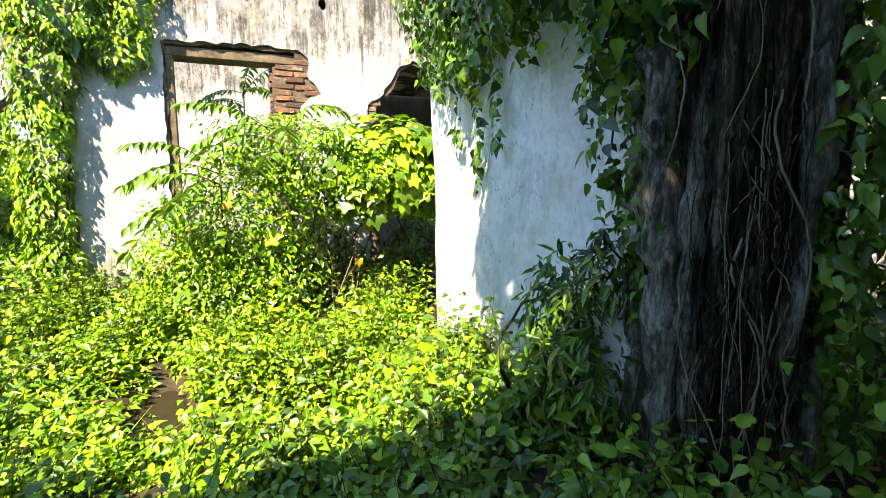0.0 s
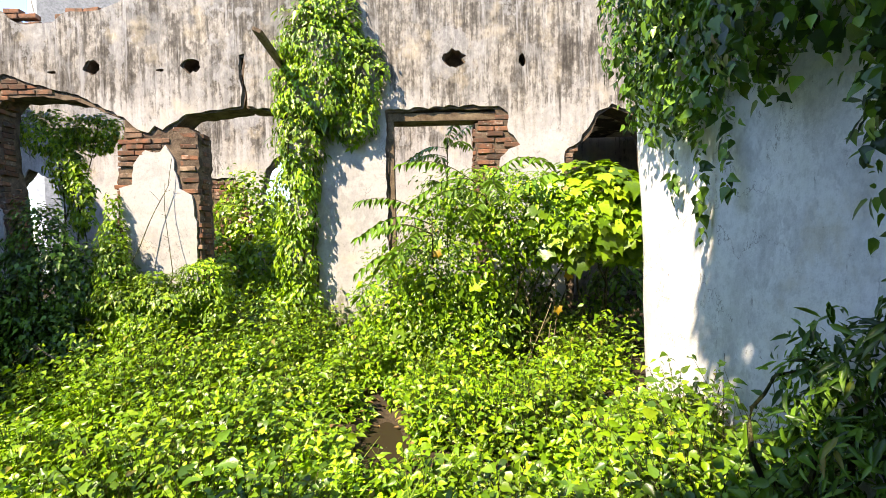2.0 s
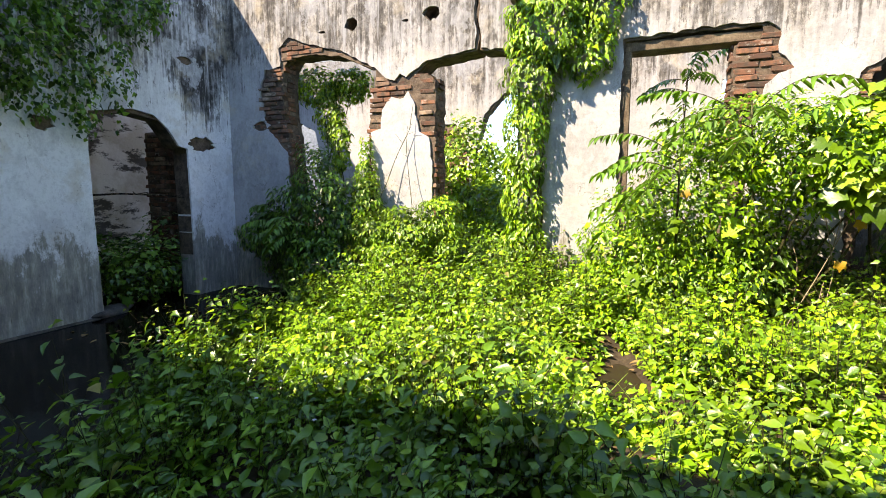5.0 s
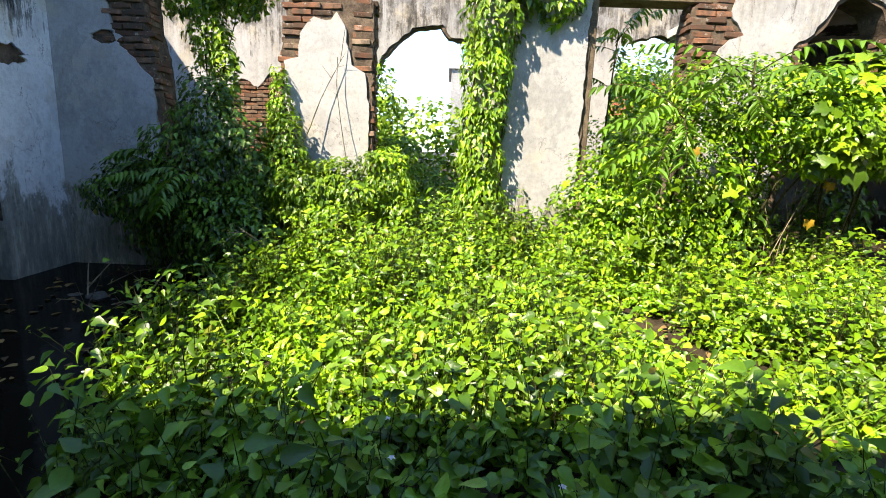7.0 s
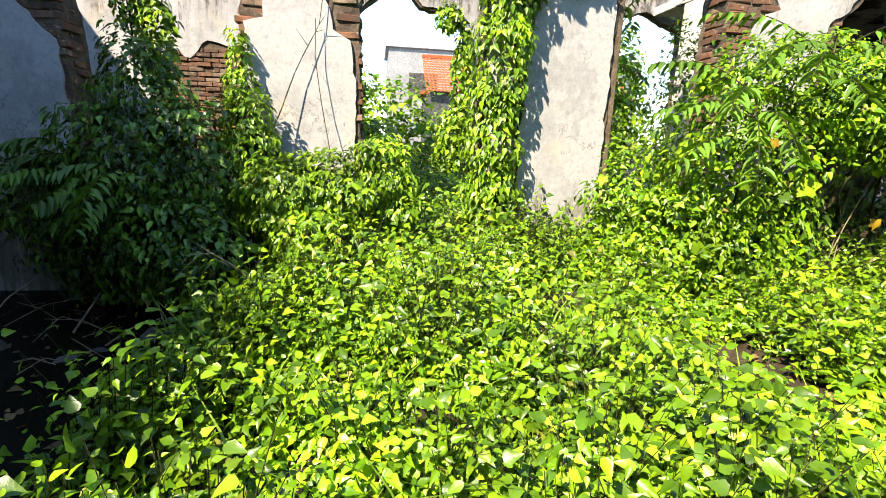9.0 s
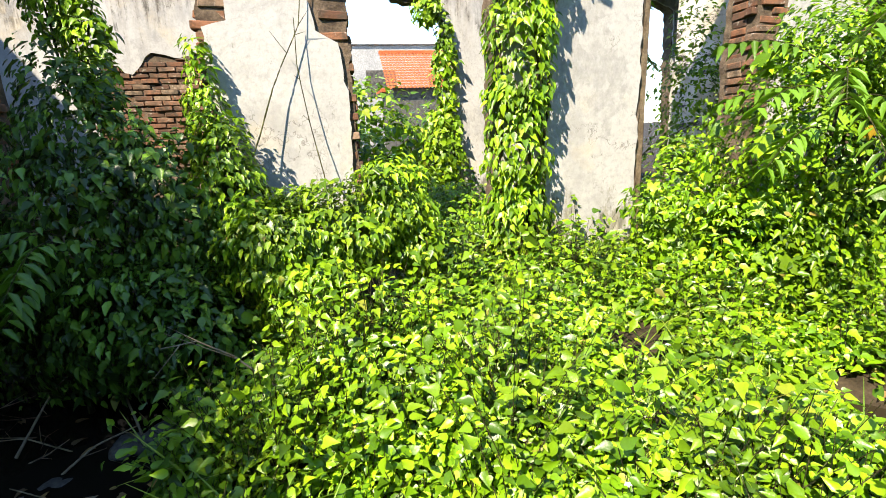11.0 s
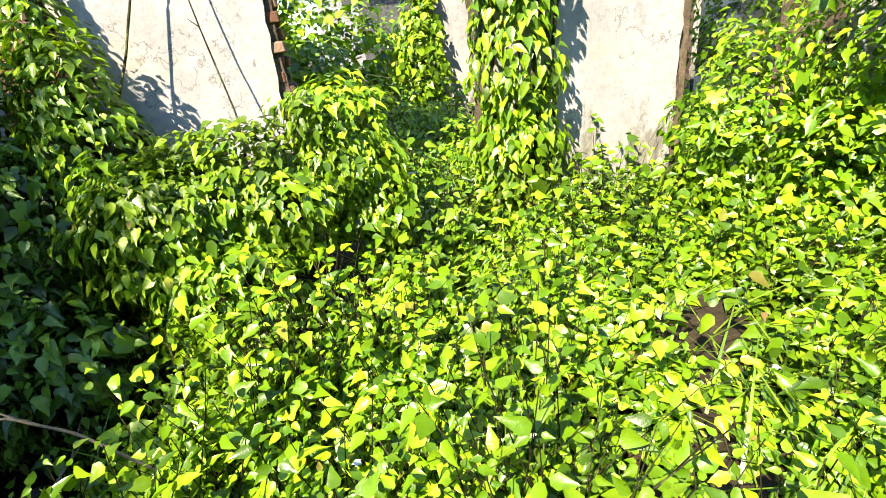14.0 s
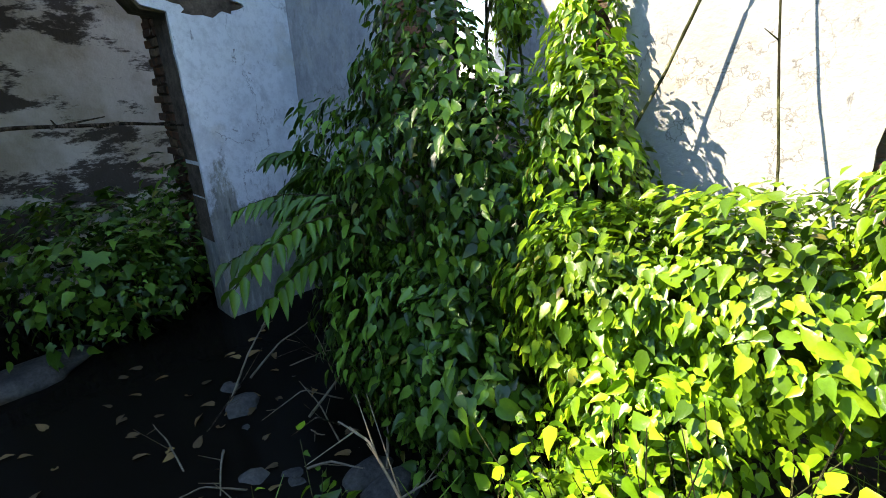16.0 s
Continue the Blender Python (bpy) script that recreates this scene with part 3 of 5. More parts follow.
def plain_wall(name, x0, x1, y0, y1, z1, mat, label):
    bm = box_bm((x0, y0, -0.6), (x1, y1, z1))
    put(name, bm_mesh(bm, name), mat, None, label, "wall", "structure")


# walls that close the plot: behind the walker, and past the side rooms
plain_wall("wall_south", -9.5, 7.5, -1.35, -1.0, 4.6, M_PLASTER_SIDE, "plain wall behind the overgrown yard")
plain_wall("wall_far_west", -9.9, -9.6, -1.3, 9.5, 3.4, M_PLASTER_SIDE, "stained wall of the side room")
plain_wall("wall_east", 7.2, 7.5, -1.0, 9.5, 4.4, M_PLASTER, "plain wall past the yard")


# ---- white cross wall that ends short of the long wall ----
def cross_wall():
    wall = new("wall_cross")
    wall["kind"], wall["label"], wall["category"] = "structure", "white limewashed cross wall with a worn rounded end", "wall"
    prof = [(4.20, -0.6), (4.24, 0.3), (4.36, 1.2), (4.42, 1.9), (4.50, 2.6), (4.55, 4.6)]
    V, Q = [], []
    ys = np.linspace(0, 1, 36)
    zs = np.linspace(-0.6, 4.6, 44)
    grid = []
    for z in zs:
        ye = np.interp(z, [p[1] for p in prof], [p[0] for p in prof])
        row = []
        for s in ys:
            y = ye - (ye - 1.45) * s
            x = 2.16 + 0.10 * math.exp(-((z - 0.2) / 1.0) ** 2) * -0.5 + 0.10 * math.exp(-(s * 22) ** 1.3) + 0.018 * noise.noise(Vector((y * 2.2, z * 2.2, 3)))
            row.append((x, y, z))
        for s in np.linspace(0.0, 1, 5)[1:]:
            row.insert(0, (2.26 + 0.26 * s, ye - 0.02 * s + 0.01 * noise.noise(Vector((s * 4, z * 4, 1))), z))
        grid.append(row)
    n = len(grid[0])
    V = np.array(grid).reshape(-1, 3)
    i = np.arange(len(zs) - 1)[:, None] * n + np.arange(n - 1)[None]
    Q = np.stack([i, i + n, i + n + 1, i + 1], -1).reshape(-1, 4)
    put("plaster_face", quads_mesh("plaster_face", V, Q, True), M_PLASTER_R, wall, "smooth white limewash with scuffs")
    bm = box_bm((2.30, 1.45, -0.6), (2.55, 4.15, 4.55), 0.01)
    part("wall_body", bm, M_PLASTER_R, wall)
    return wall


wall_c = cross_wall()

# side room walls raised to block sun; partition and ceiling added to darken last opening
plain_wall("wall_side_room", -8.3, -8.05, 2.2, 9.4, 5.0, M_SOOT, "sooty inner wall of the side room with flaked white patches")
# out of view; its height only keeps sun off the water
plain_wall("wall_side_room_end", -8.05, -6.47, 2.0, 2.2, 5.0, M_SOOT, "sooty end wall of the side room, unseen and raised to block sun")
plain_wall("wall_closet", 2.0, 2.15, 6.42, 8.6, 3.4, M_SOOT, "added partition that keeps the broken opening dark")


def ceiling_plate(name, x0, x1, y0, y1, z, label):
    put(name, bm_mesh(box_bm((x0, y0, z), (x1, y1, z + 0.12)), name), M_SOOT, None, label, "ceiling", "structure")


ceiling_plate("ceiling_closet", 2.0, 7.2, 6.42, 9.45, 3.42, "unseen ceiling added to keep the broken opening dark")


# ---- plants ----
def thing(name, at, label, category, group=""):
    ob = new(name)
    ob.location = at
    ob.empty_display_size = 0.1
    return tagged(ob, label, category, group)


def add_part(name, VQ, mat, parent, label="", smooth=False, kind=""):
    V, Q = VQ
    at = np.array(parent.matrix_basis.translation)
    return put(name, quads_mesh(name, V - at, Q, smooth or name in ("foliage", "large_leaves", "crown")), mat, parent, label, "", kind)


def ellipsoid_points(balls, n, rng, inner=0.62, keep_inside=0.55):
    """Points near the skins of overlapping uneven balls, and the way out of each."""
    w = np.array([(b[3] * b[4] + b[4] * b[5] + b[3] * b[5]) for b in balls])
    pick = rng.choice(len(balls), n, p=w / w.sum())
    B = np.array(balls, float)
    d = rand_dirs(n, rng)
    lump = 1 + 0.16 * np.sin(5 * d[:, 0] + pick) * np.sin(6 * d[:, 1] + 2 * pick) + 0.12 * np.sin(9 * d[:, 2] + pick * 3)
    r = (inner + (1.08 - inner) * rng.random(n) ** 0.6) * lump
    P = B[pick, :3] + d * B[pick, 3:] * r[:, None]
    out = unit(d / B[pick, 3:])
    ok = np.ones(n, bool)
    for i, b in enumerate(B):
        q = (((P - b[:3]) / b[3:]) ** 2).sum(1)
        ok &= ~((q < keep_inside ** 2) & (pick != i))
    return P[ok], out[ok]


def clear_of_walls(P, out):
    """Keeps leaves out of the masonry."""
    ok = ~((P[:, 1] > FACE - 0.015) & (P[:, 1] < FACE + 0.42) & ((P[:, 0] < -5.0) | ((P[:, 0] > -3.6) & (P[:, 0] < -2.6)) | ((P[:, 0] > -1.5) & (P[:, 0] < -0.25)) | (P[:, 0] > 0.85) | (P[:, 2] > 3.2)))
    ok &= ~((P[:, 0] < SIDE + 0.012) & (P[:, 0] > SIDE - 0.32) & ((P[:, 1] < 3.75) | (P[:, 1] > 5.2)) & (P[:, 2] < 4.5))
    ok &= ~((P[:, 0] > 2.08) & (P[:, 0] < 2.6) & (P[:, 1] < 4.4) & (P[:, 1] > 1.1) & (P[:, 2] < 4.6))
    return P[ok], out[ok]


def bush(name, label, category, balls, n, size, mat, shape=HEART, seed=1, up=0.4, hang=0.5, jitter=0.45, inner=0.62, stems=6, root=None, droop=0.14, big=None, stem_mat=None):
    """A mass of leaves with woody stems inside; big: (count, size, shape, material) of larger leaves on its outside."""
    rng = np.random.default_rng(seed)
    base = Vector(root) if root else Vector((balls[0][0], balls[0][1], float(ground_z(balls[0][0], balls[0][1]))))
    ob = thing(name, base, label, category)

    def blades(count, sz, shp, inn, sd):
        r2 = np.random.default_rng(sd)
        P, out = clear_of_walls(*ellipsoid_points(balls, count, r2, inn))
        ok = P[:, 2] > ground_z(P[:, 0], P[:, 1]) + 0.02
        P, out = P[ok], out[ok]
        k = len(P)
        N = unit(out - 0.55 * np.array(SUN_WAY) + np.array([0, 0, up]) + jitter * r2.normal(size=(k, 3)))
        D = out * 0.35 + np.array([0, 0, -hang]) + 0.55 * r2.normal(size=(k, 3))
        S = sz * (0.42 + 1.05 * r2.random(k) ** 1.6)
        if shp is not HEART:
            return leaves(P, N, D, S, shp, 1.0, droop, sd)
        c = k // 2
        return joined([leaves(P[:c], N[:c], D[:c], S[:c], HEART, 0.86, droop, sd), leaves(P[c:], N[c:], D[c:], S[c:] * 1.1, OVAL, 1.0, droop, sd + 1)])

    add_part("foliage", blades(n, size, shape, inner, seed + 100), mat, ob)
    if big:
        add_part("large_leaves", blades(big[0], big[1], big[2], 0.92, seed + 200), big[3], ob, "broad pale green vine leaves")
    for i in range(stems):
        b = balls[i % len(balls)]
        tip = np.array(b[:3]) + 0.55 * np.array(b[3:]) * rng.normal(size=3).clip(-1, 1)
        a = np.array(base) + np.array([0.12 * rng.normal(), 0.06 * rng.normal(), -0.08])
        t = np.linspace(0, 1, 9)[:, None]
        bend = np.array([0.18 * rng.normal(), 0.08 * rng.normal(), 0.15])
        path = a + (tip - a) * t + np.sin(np.pi * t) * bend + 0.015 * rng.normal(size=(9, 3))
        path[:, 1] = np.where((path[:, 1] > FACE - 0.03) & (path[:, 1] < FACE + 0.2), FACE - 0.03, path[:, 1])
        add_part("stem", tube(path, np.linspace(0.016, 0.005, 9), 6, 0.1, seed + i), stem_mat or M_STEM, ob, "", True)
    return ob


# creeper that climbs the second pier
bush("creeper_vine", "sunlit yellow-green creeper climbing the wall pier", "vine",
     [(-1.36, 5.93, 0.75, 0.24, 0.20, 0.5), (-1.38, 5.92, 1.4, 0.23, 0.20, 0.6), (-1.36, 5.90, 2.1, 0.25, 0.22, 0.6), (-1.30, 5.90, 2.8, 0.28, 0.25, 0.6), (-1.12, 5.88, 3.4, 0.46, 0.28, 0.5),
      (-1.0, 5.90, 3.95, 0.5, 0.28, 0.5), (-0.95, 5.93, 4.45, 0.3, 0.25, 0.42), (-0.52, 5.92, 3.6, 0.28, 0.20, 0.42), (-0.66, 5.94, 3.05, 0.3, 0.16, 0.3)],
     17000, 0.058, M_LEAF_V, HEART, 11, 0.35, 1.2, 0.34, 0.75, 5, (-1.3, 5.9, 0.3), big=(90, 0.125, HEART, M_LEAF_V))
# mound of vines in front of the first pier
bush("vine_mound", "bright green heart-leaved vines heaped against the plastered pier", "vine",
     [(-3.50, 5.70, 1.10, 0.24, 0.26, 0.52), (-3.12, 5.56, 0.78, 0.42, 0.34, 0.38), (-2.84, 5.58, 0.84, 0.42, 0.34, 0.34), (-2.40, 5.68, 1.02, 0.28, 0.28, 0.36), (-3.62, 5.92, 1.6, 0.12, 0.16, 0.5), (-3.02, 5.34, 0.48, 0.30, 0.26, 0.32), (-3.26, 5.40, 0.82, 0.30, 0.24, 0.30), (-2.25, 5.62, 0.72, 0.16, 0.2, 0.2)],
     17500, 0.048, M_LEAF_V, HEART, 12, 0.4, 1.1, 0.38, 0.74, 7, (-3.0, 5.7, 0.25), big=(16, 0.12, LOBED, M_LEAF_V))
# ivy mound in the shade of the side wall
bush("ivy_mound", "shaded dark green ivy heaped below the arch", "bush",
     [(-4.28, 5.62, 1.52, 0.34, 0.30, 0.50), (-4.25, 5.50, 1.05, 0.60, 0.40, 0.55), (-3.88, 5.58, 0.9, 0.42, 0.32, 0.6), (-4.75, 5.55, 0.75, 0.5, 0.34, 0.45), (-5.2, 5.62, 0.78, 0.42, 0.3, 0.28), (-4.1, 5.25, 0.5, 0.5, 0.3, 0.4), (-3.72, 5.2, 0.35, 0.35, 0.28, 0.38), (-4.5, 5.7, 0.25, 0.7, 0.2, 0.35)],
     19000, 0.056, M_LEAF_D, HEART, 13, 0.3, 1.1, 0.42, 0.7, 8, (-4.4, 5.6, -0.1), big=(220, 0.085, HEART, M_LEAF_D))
# vines through the arch and behind it
bush("hanging_vine", "sunlit vine hanging through the broken arch", "vine",
     [(-4.95, 6.62, 3.08, 0.42, 0.16, 0.28), (-4.72, 6.62, 2.7, 0.22, 0.14, 0.4), (-4.52, 6.62, 2.2, 0.17, 0.13, 0.5), (-4.3, 6.66, 3.1, 0.35, 0.16, 0.26)],
     4200, 0.06, M_LEAF_V, HEART, 14, 0.3, 0.8, 0.4, 0.6, 4, (-4.8, 6.7, 0.3))
# big sunlit thicket in front of the door opening; added last ball blocks sun
bush("thicket", "dense sunlit thicket of shrubs and climbers before the doorway", "bush",
     [(0.55, 5.1, 1.2, 0.72, 0.5, 0.8), (1.45, 4.85, 1.74, 0.72, 0.46, 0.42), (2.1, 5.15, 1.8, 0.42, 0.4, 0.42), (1.0, 5.15, 1.95, 0.8, 0.4, 0.38), (-0.20, 5.45, 0.8, 0.42, 0.32, 0.55), (0.1, 5.1, 0.6, 0.5, 0.4, 0.5), (0.5, 4.95, 0.55, 0.55, 0.35, 0.4), (2.15, 5.45, 1.95, 0.42, 0.3, 0.36)],
     27000, 0.052, M_LEAF_G, OVAL, 15, 0.5, 0.45, 0.5, 0.5, 12, (0.9, 5.1, 0.1), big=(260, 0.12, LOBED, M_LEAF_V))
bush("climber_crown", "broad-leaved pale climber spread over the thicket", "vine",
     [(1.85, 4.78, 1.98, 0.52, 0.28, 0.28), (2.18, 4.74, 1.72, 0.34, 0.22, 0.34), (1.72, 4.66, 1.62, 0.42, 0.22, 0.32), (2.35, 4.78, 1.75, 0.26, 0.2, 0.4)],
     1000, 0.14, M_LEAF_V, LOBED, 16, 0.6, 0.6, 0.3, 0.85, 3, (1.9, 5.0, 0.2))
# dark leaves stand in for shade under the brow and in the last opening
bush("shaded_climber", "climber leaves under the thicket's brow with shade put into their green", "vine",
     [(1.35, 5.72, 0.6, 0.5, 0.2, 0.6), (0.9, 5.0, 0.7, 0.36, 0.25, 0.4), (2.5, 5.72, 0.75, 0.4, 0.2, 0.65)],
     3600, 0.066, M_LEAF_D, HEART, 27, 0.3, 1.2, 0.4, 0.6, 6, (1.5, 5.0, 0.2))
# vines over the side wall's top; three unseen masses behind it block the sun
bush("overhanging_vine", "vines spilling over the top of the side wall, darkened for shade", "vine",
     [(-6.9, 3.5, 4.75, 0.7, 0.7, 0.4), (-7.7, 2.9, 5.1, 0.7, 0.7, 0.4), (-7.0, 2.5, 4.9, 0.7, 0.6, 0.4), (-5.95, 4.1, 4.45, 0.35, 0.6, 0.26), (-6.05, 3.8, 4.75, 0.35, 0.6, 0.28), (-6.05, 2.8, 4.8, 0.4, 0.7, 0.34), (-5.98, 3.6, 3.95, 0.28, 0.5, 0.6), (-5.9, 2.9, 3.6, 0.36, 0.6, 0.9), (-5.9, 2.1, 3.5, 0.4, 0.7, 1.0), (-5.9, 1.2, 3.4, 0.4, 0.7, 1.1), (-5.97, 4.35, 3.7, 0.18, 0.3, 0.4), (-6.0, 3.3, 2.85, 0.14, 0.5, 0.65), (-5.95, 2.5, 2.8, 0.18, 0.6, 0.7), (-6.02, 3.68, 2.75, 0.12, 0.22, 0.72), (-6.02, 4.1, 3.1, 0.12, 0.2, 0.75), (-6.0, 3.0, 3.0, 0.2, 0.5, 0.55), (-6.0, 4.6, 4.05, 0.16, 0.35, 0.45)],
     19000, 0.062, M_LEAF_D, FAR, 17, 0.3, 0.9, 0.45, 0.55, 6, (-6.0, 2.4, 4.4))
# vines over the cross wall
bush("overhanging_vine", "hanging vines over the white cross wall, darkened for shade", "vine",
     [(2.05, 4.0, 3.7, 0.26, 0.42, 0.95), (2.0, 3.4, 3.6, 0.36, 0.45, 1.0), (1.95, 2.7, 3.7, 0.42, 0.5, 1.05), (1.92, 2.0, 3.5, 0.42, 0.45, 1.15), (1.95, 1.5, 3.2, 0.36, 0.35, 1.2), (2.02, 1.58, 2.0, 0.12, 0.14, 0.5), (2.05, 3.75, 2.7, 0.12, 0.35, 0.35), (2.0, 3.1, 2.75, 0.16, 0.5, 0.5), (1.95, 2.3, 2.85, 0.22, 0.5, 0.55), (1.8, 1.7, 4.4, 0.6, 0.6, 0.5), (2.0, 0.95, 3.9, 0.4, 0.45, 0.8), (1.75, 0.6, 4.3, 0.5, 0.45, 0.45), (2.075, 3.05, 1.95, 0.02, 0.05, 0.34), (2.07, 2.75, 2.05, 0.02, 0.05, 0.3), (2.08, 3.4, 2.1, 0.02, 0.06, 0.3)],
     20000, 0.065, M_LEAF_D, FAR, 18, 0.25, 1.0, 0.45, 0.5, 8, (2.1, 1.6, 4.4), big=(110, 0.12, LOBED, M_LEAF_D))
bush("wall_shrub", "narrow-leaved green shrub at the foot of the white wall", "shrub",
     [(1.98, 1.86, 0.92, 0.14, 0.24, 0.34), (1.95, 1.72, 0.6, 0.2, 0.3, 0.35), (2.02, 1.6, 1.18, 0.1, 0.15, 0.22)],
     1890, 0.077, M_LEAF_D, LANCE, 19, 0.3, 0.7, 0.5, 0.3, 8, (1.98, 1.75, 0.3))
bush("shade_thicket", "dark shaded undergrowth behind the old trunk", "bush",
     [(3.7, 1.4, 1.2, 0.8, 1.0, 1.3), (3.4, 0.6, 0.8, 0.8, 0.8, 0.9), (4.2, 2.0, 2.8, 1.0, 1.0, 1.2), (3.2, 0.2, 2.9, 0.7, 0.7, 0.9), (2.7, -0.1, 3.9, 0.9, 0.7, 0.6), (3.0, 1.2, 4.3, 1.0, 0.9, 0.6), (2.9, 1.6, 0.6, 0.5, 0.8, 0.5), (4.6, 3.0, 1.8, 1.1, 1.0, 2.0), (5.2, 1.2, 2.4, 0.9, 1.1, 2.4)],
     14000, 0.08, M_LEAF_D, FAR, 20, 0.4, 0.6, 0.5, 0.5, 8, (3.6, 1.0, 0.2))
# greenery in the rear rooms and past them
bush("rear_bush", "leafy bush inside the rear room", "bush",
     [(-3.15, 8.9, 1.9, 0.62, 0.45, 0.85), (-2.65, 8.6, 1.1, 0.55, 0.5, 0.6), (-3.6, 8.7, 1.0, 0.6, 0.5, 0.7)], 5760, 0.084, M_LEAF_V, FAR, 21, 0.4, 0.6, 0.45, 0.55, 5)
bush("window_creeper", "creeper round the broken rear window", "vine",
     [(-1.12, 9.42, 2.3, 0.16, 0.12, 0.75), (-1.2, 9.4, 1.2, 0.3, 0.2, 0.7), (-1.35, 9.42, 3.15, 0.22, 0.12, 0.2)], 2200, 0.085, M_LEAF_V, FAR, 22, 0.3, 0.7, 0.45, 0.5, 3)
bush("rear_bush", "bushes past the broken rear window", "bush",
     [(-2.2, 12.5, 1.2, 1.5, 0.8, 1.2), (-4.5, 12.5, 1.5, 1.5, 0.8, 1.5), (0.4, 12.8, 1.2, 1.5, 0.8, 1.2), (2.6, 13.0, 2.0, 1.5, 0.8, 1.8)], 13000, 0.14, M_LEAF_V, FAR, 23, 0.5, 0.5, 0.5, 0.55, 6)
bush("rear_bush", "tall bush past the gap in the rear wall", "bush",
     [(2.0, 11.0, 2.3, 0.9, 0.6, 1.2), (1.6, 10.8, 1.2, 0.8, 0.5, 0.9), (-7.4, 11.2, 1.9, 0.9, 0.6, 1.3)], 6480, 0.091, M_LEAF_G, FAR, 24, 0.5, 0.5, 0.5, 0.55, 5)
bush("rear_bush", "green undergrowth in the passage behind the wall", "bush",
     [(0.45, 8.0, 1.0, 0.55, 0.5, 0.8), (0.2, 7.3, 0.6, 0.5, 0.4, 0.5), (-2.1, 8.3, 0.75, 0.6, 0.6, 0.4), (-1.4, 7.7, 0.6, 0.5, 0.5, 0.35), (1.45, 7.5, 1.7, 0.42, 0.55, 1.1)], 8200, 0.059, M_LEAF_G, OVAL, 25, 0.5, 0.4, 0.5, 0.5, 5)
bush("doorway_weeds", "weeds growing in the side doorway's gloom", "shrub",
     [(-6.4, 4.5, 0.35, 0.4, 0.6, 0.4), (-7.2, 4.4, 0.4, 0.6, 0.7, 0.5), (-6.9, 5.3, 0.5, 0.4, 0.5, 0.5), (-7.8, 5.2, 0.3, 0.6, 0.6, 0.4)], 3960, 0.077, M_LEAF_D, FAR, 26, 0.6, 0.4, 0.5, 0.5, 5, (-6.8, 4.6, -0.1), big=(90, 0.12, LOBED, M_LEAF_D))


# feathered fronds: a rib with pairs of leaflets
def frond(parent, base, tip, pairs, leaf, arch, seed, mat, bare=0.25):
    rng = np.random.default_rng(seed)
    a, b = np.array(base, float), np.array(tip, float)
    t = np.linspace(0, 1, 12)[:, None]
    path = a + (b - a) * t + np.array([0, 0, arch]) * np.sin(np.pi * t)
    rib = add_part("frond", tube(path, np.linspace(0.006, 0.002, 12), 5, 0, seed), M_STEM, parent, "", True)
    s = np.repeat(np.linspace(bare, 1.0, pairs), 2)
    P = np.stack([np.interp(s, t[:, 0], path[:, i]) for i in range(3)], 1)
    tang = unit(np.stack([np.interp(np.clip(s + 0.04, 0, 1.04), np.append(t[:, 0], 1.04), np.append(path[:, i], 2 * path[-1, i] - path[-2, i])) for i in range(3)], 1) - P + 1e-6)
    side = unit(np.cross(tang, np.array([0, 0, 1.0]))) * np.tile([1, -1], pairs)[:, None]
    D = side * 0.85 + tang * 0.5 + np.array([0, 0, -0.28]) + 0.08 * rng.normal(size=(len(s), 3))
    N = np.array([0, 0, 1.0]) + 0.25 * side + 0.18 * rng.normal(size=(len(s), 3))
    S = leaf * (0.75 + 0.35 * np.sin(np.pi * np.clip(s * 1.05 - bare, 0, 1))) * (0.9 + 0.2 * rng.random(len(s)))
    N, at = unit(N), np.array(parent.matrix_basis.translation)
    D = unit(D - N * (D * N).sum(1, keepdims=True))
    A = np.cross(D, N)
    for i in range(len(s)):
        ob = new("leaflet", LEAFLETS[mat.name][(seed + i) % 3])
        ob.parent = rib
        ob.matrix_basis = Matrix([[S[i] * A[i, r], S[i] * D[i, r], S[i] * N[i, r], P[i, r] - at[r]] for r in range(3)] + [[0, 0, 0, 1]])


def leaflet_meshes(mat):
    made = []
    for k in range(3):
        V, Q = leaves(np.zeros((1, 3)), np.array([[0, 0, 1.0]]), np.array([[0.0, 1, 0]]), np.ones(1), LANCE, 1.35, 0.25 + 0.2 * k, k)
        me = quads_mesh("leaflet", V, Q)
        me.materials.append(mat)
        made.append(me)
    return made


LEAFLETS = {m.name: leaflet_meshes(m) for m in (M_LEAF_F, M_LEAF_D)}


def sapling(name, label, root, crown, fronds, length, leaf, seed, mat, spread=(0, 6.28), tilt=0.1, pairs=10):
    rng = np.random.default_rng(seed)
    ob = thing(name, root, label, "sapling")
    t = np.linspace(0, 1, 8)[:, None]
    r, c = np.array(root, float), np.array(crown, float)
    add_part("stem", tube(r + (c - r) * t + 0.03 * np.sin(4 * t) * rng.normal(size=3), np.linspace(0.018, 0.008, 8), 6, 0.08, seed), M_STEM, ob, "", True)
    for i in range(fronds):
        ang = spread[0] + (spread[1] - spread[0]) * (i + 0.5 * rng.random()) / fronds
        at = r + (c - r) * (0.72 + 0.28 * rng.random())
        L = length * (0.75 + 0.45 * rng.random())
        tip = at + L * np.array([math.cos(ang), math.sin(ang), tilt + 0.25 * rng.normal()])
        frond(ob, at, tip, pairs, leaf, 0.12 * L / 0.8, seed * 50 + i, mat)
    return ob


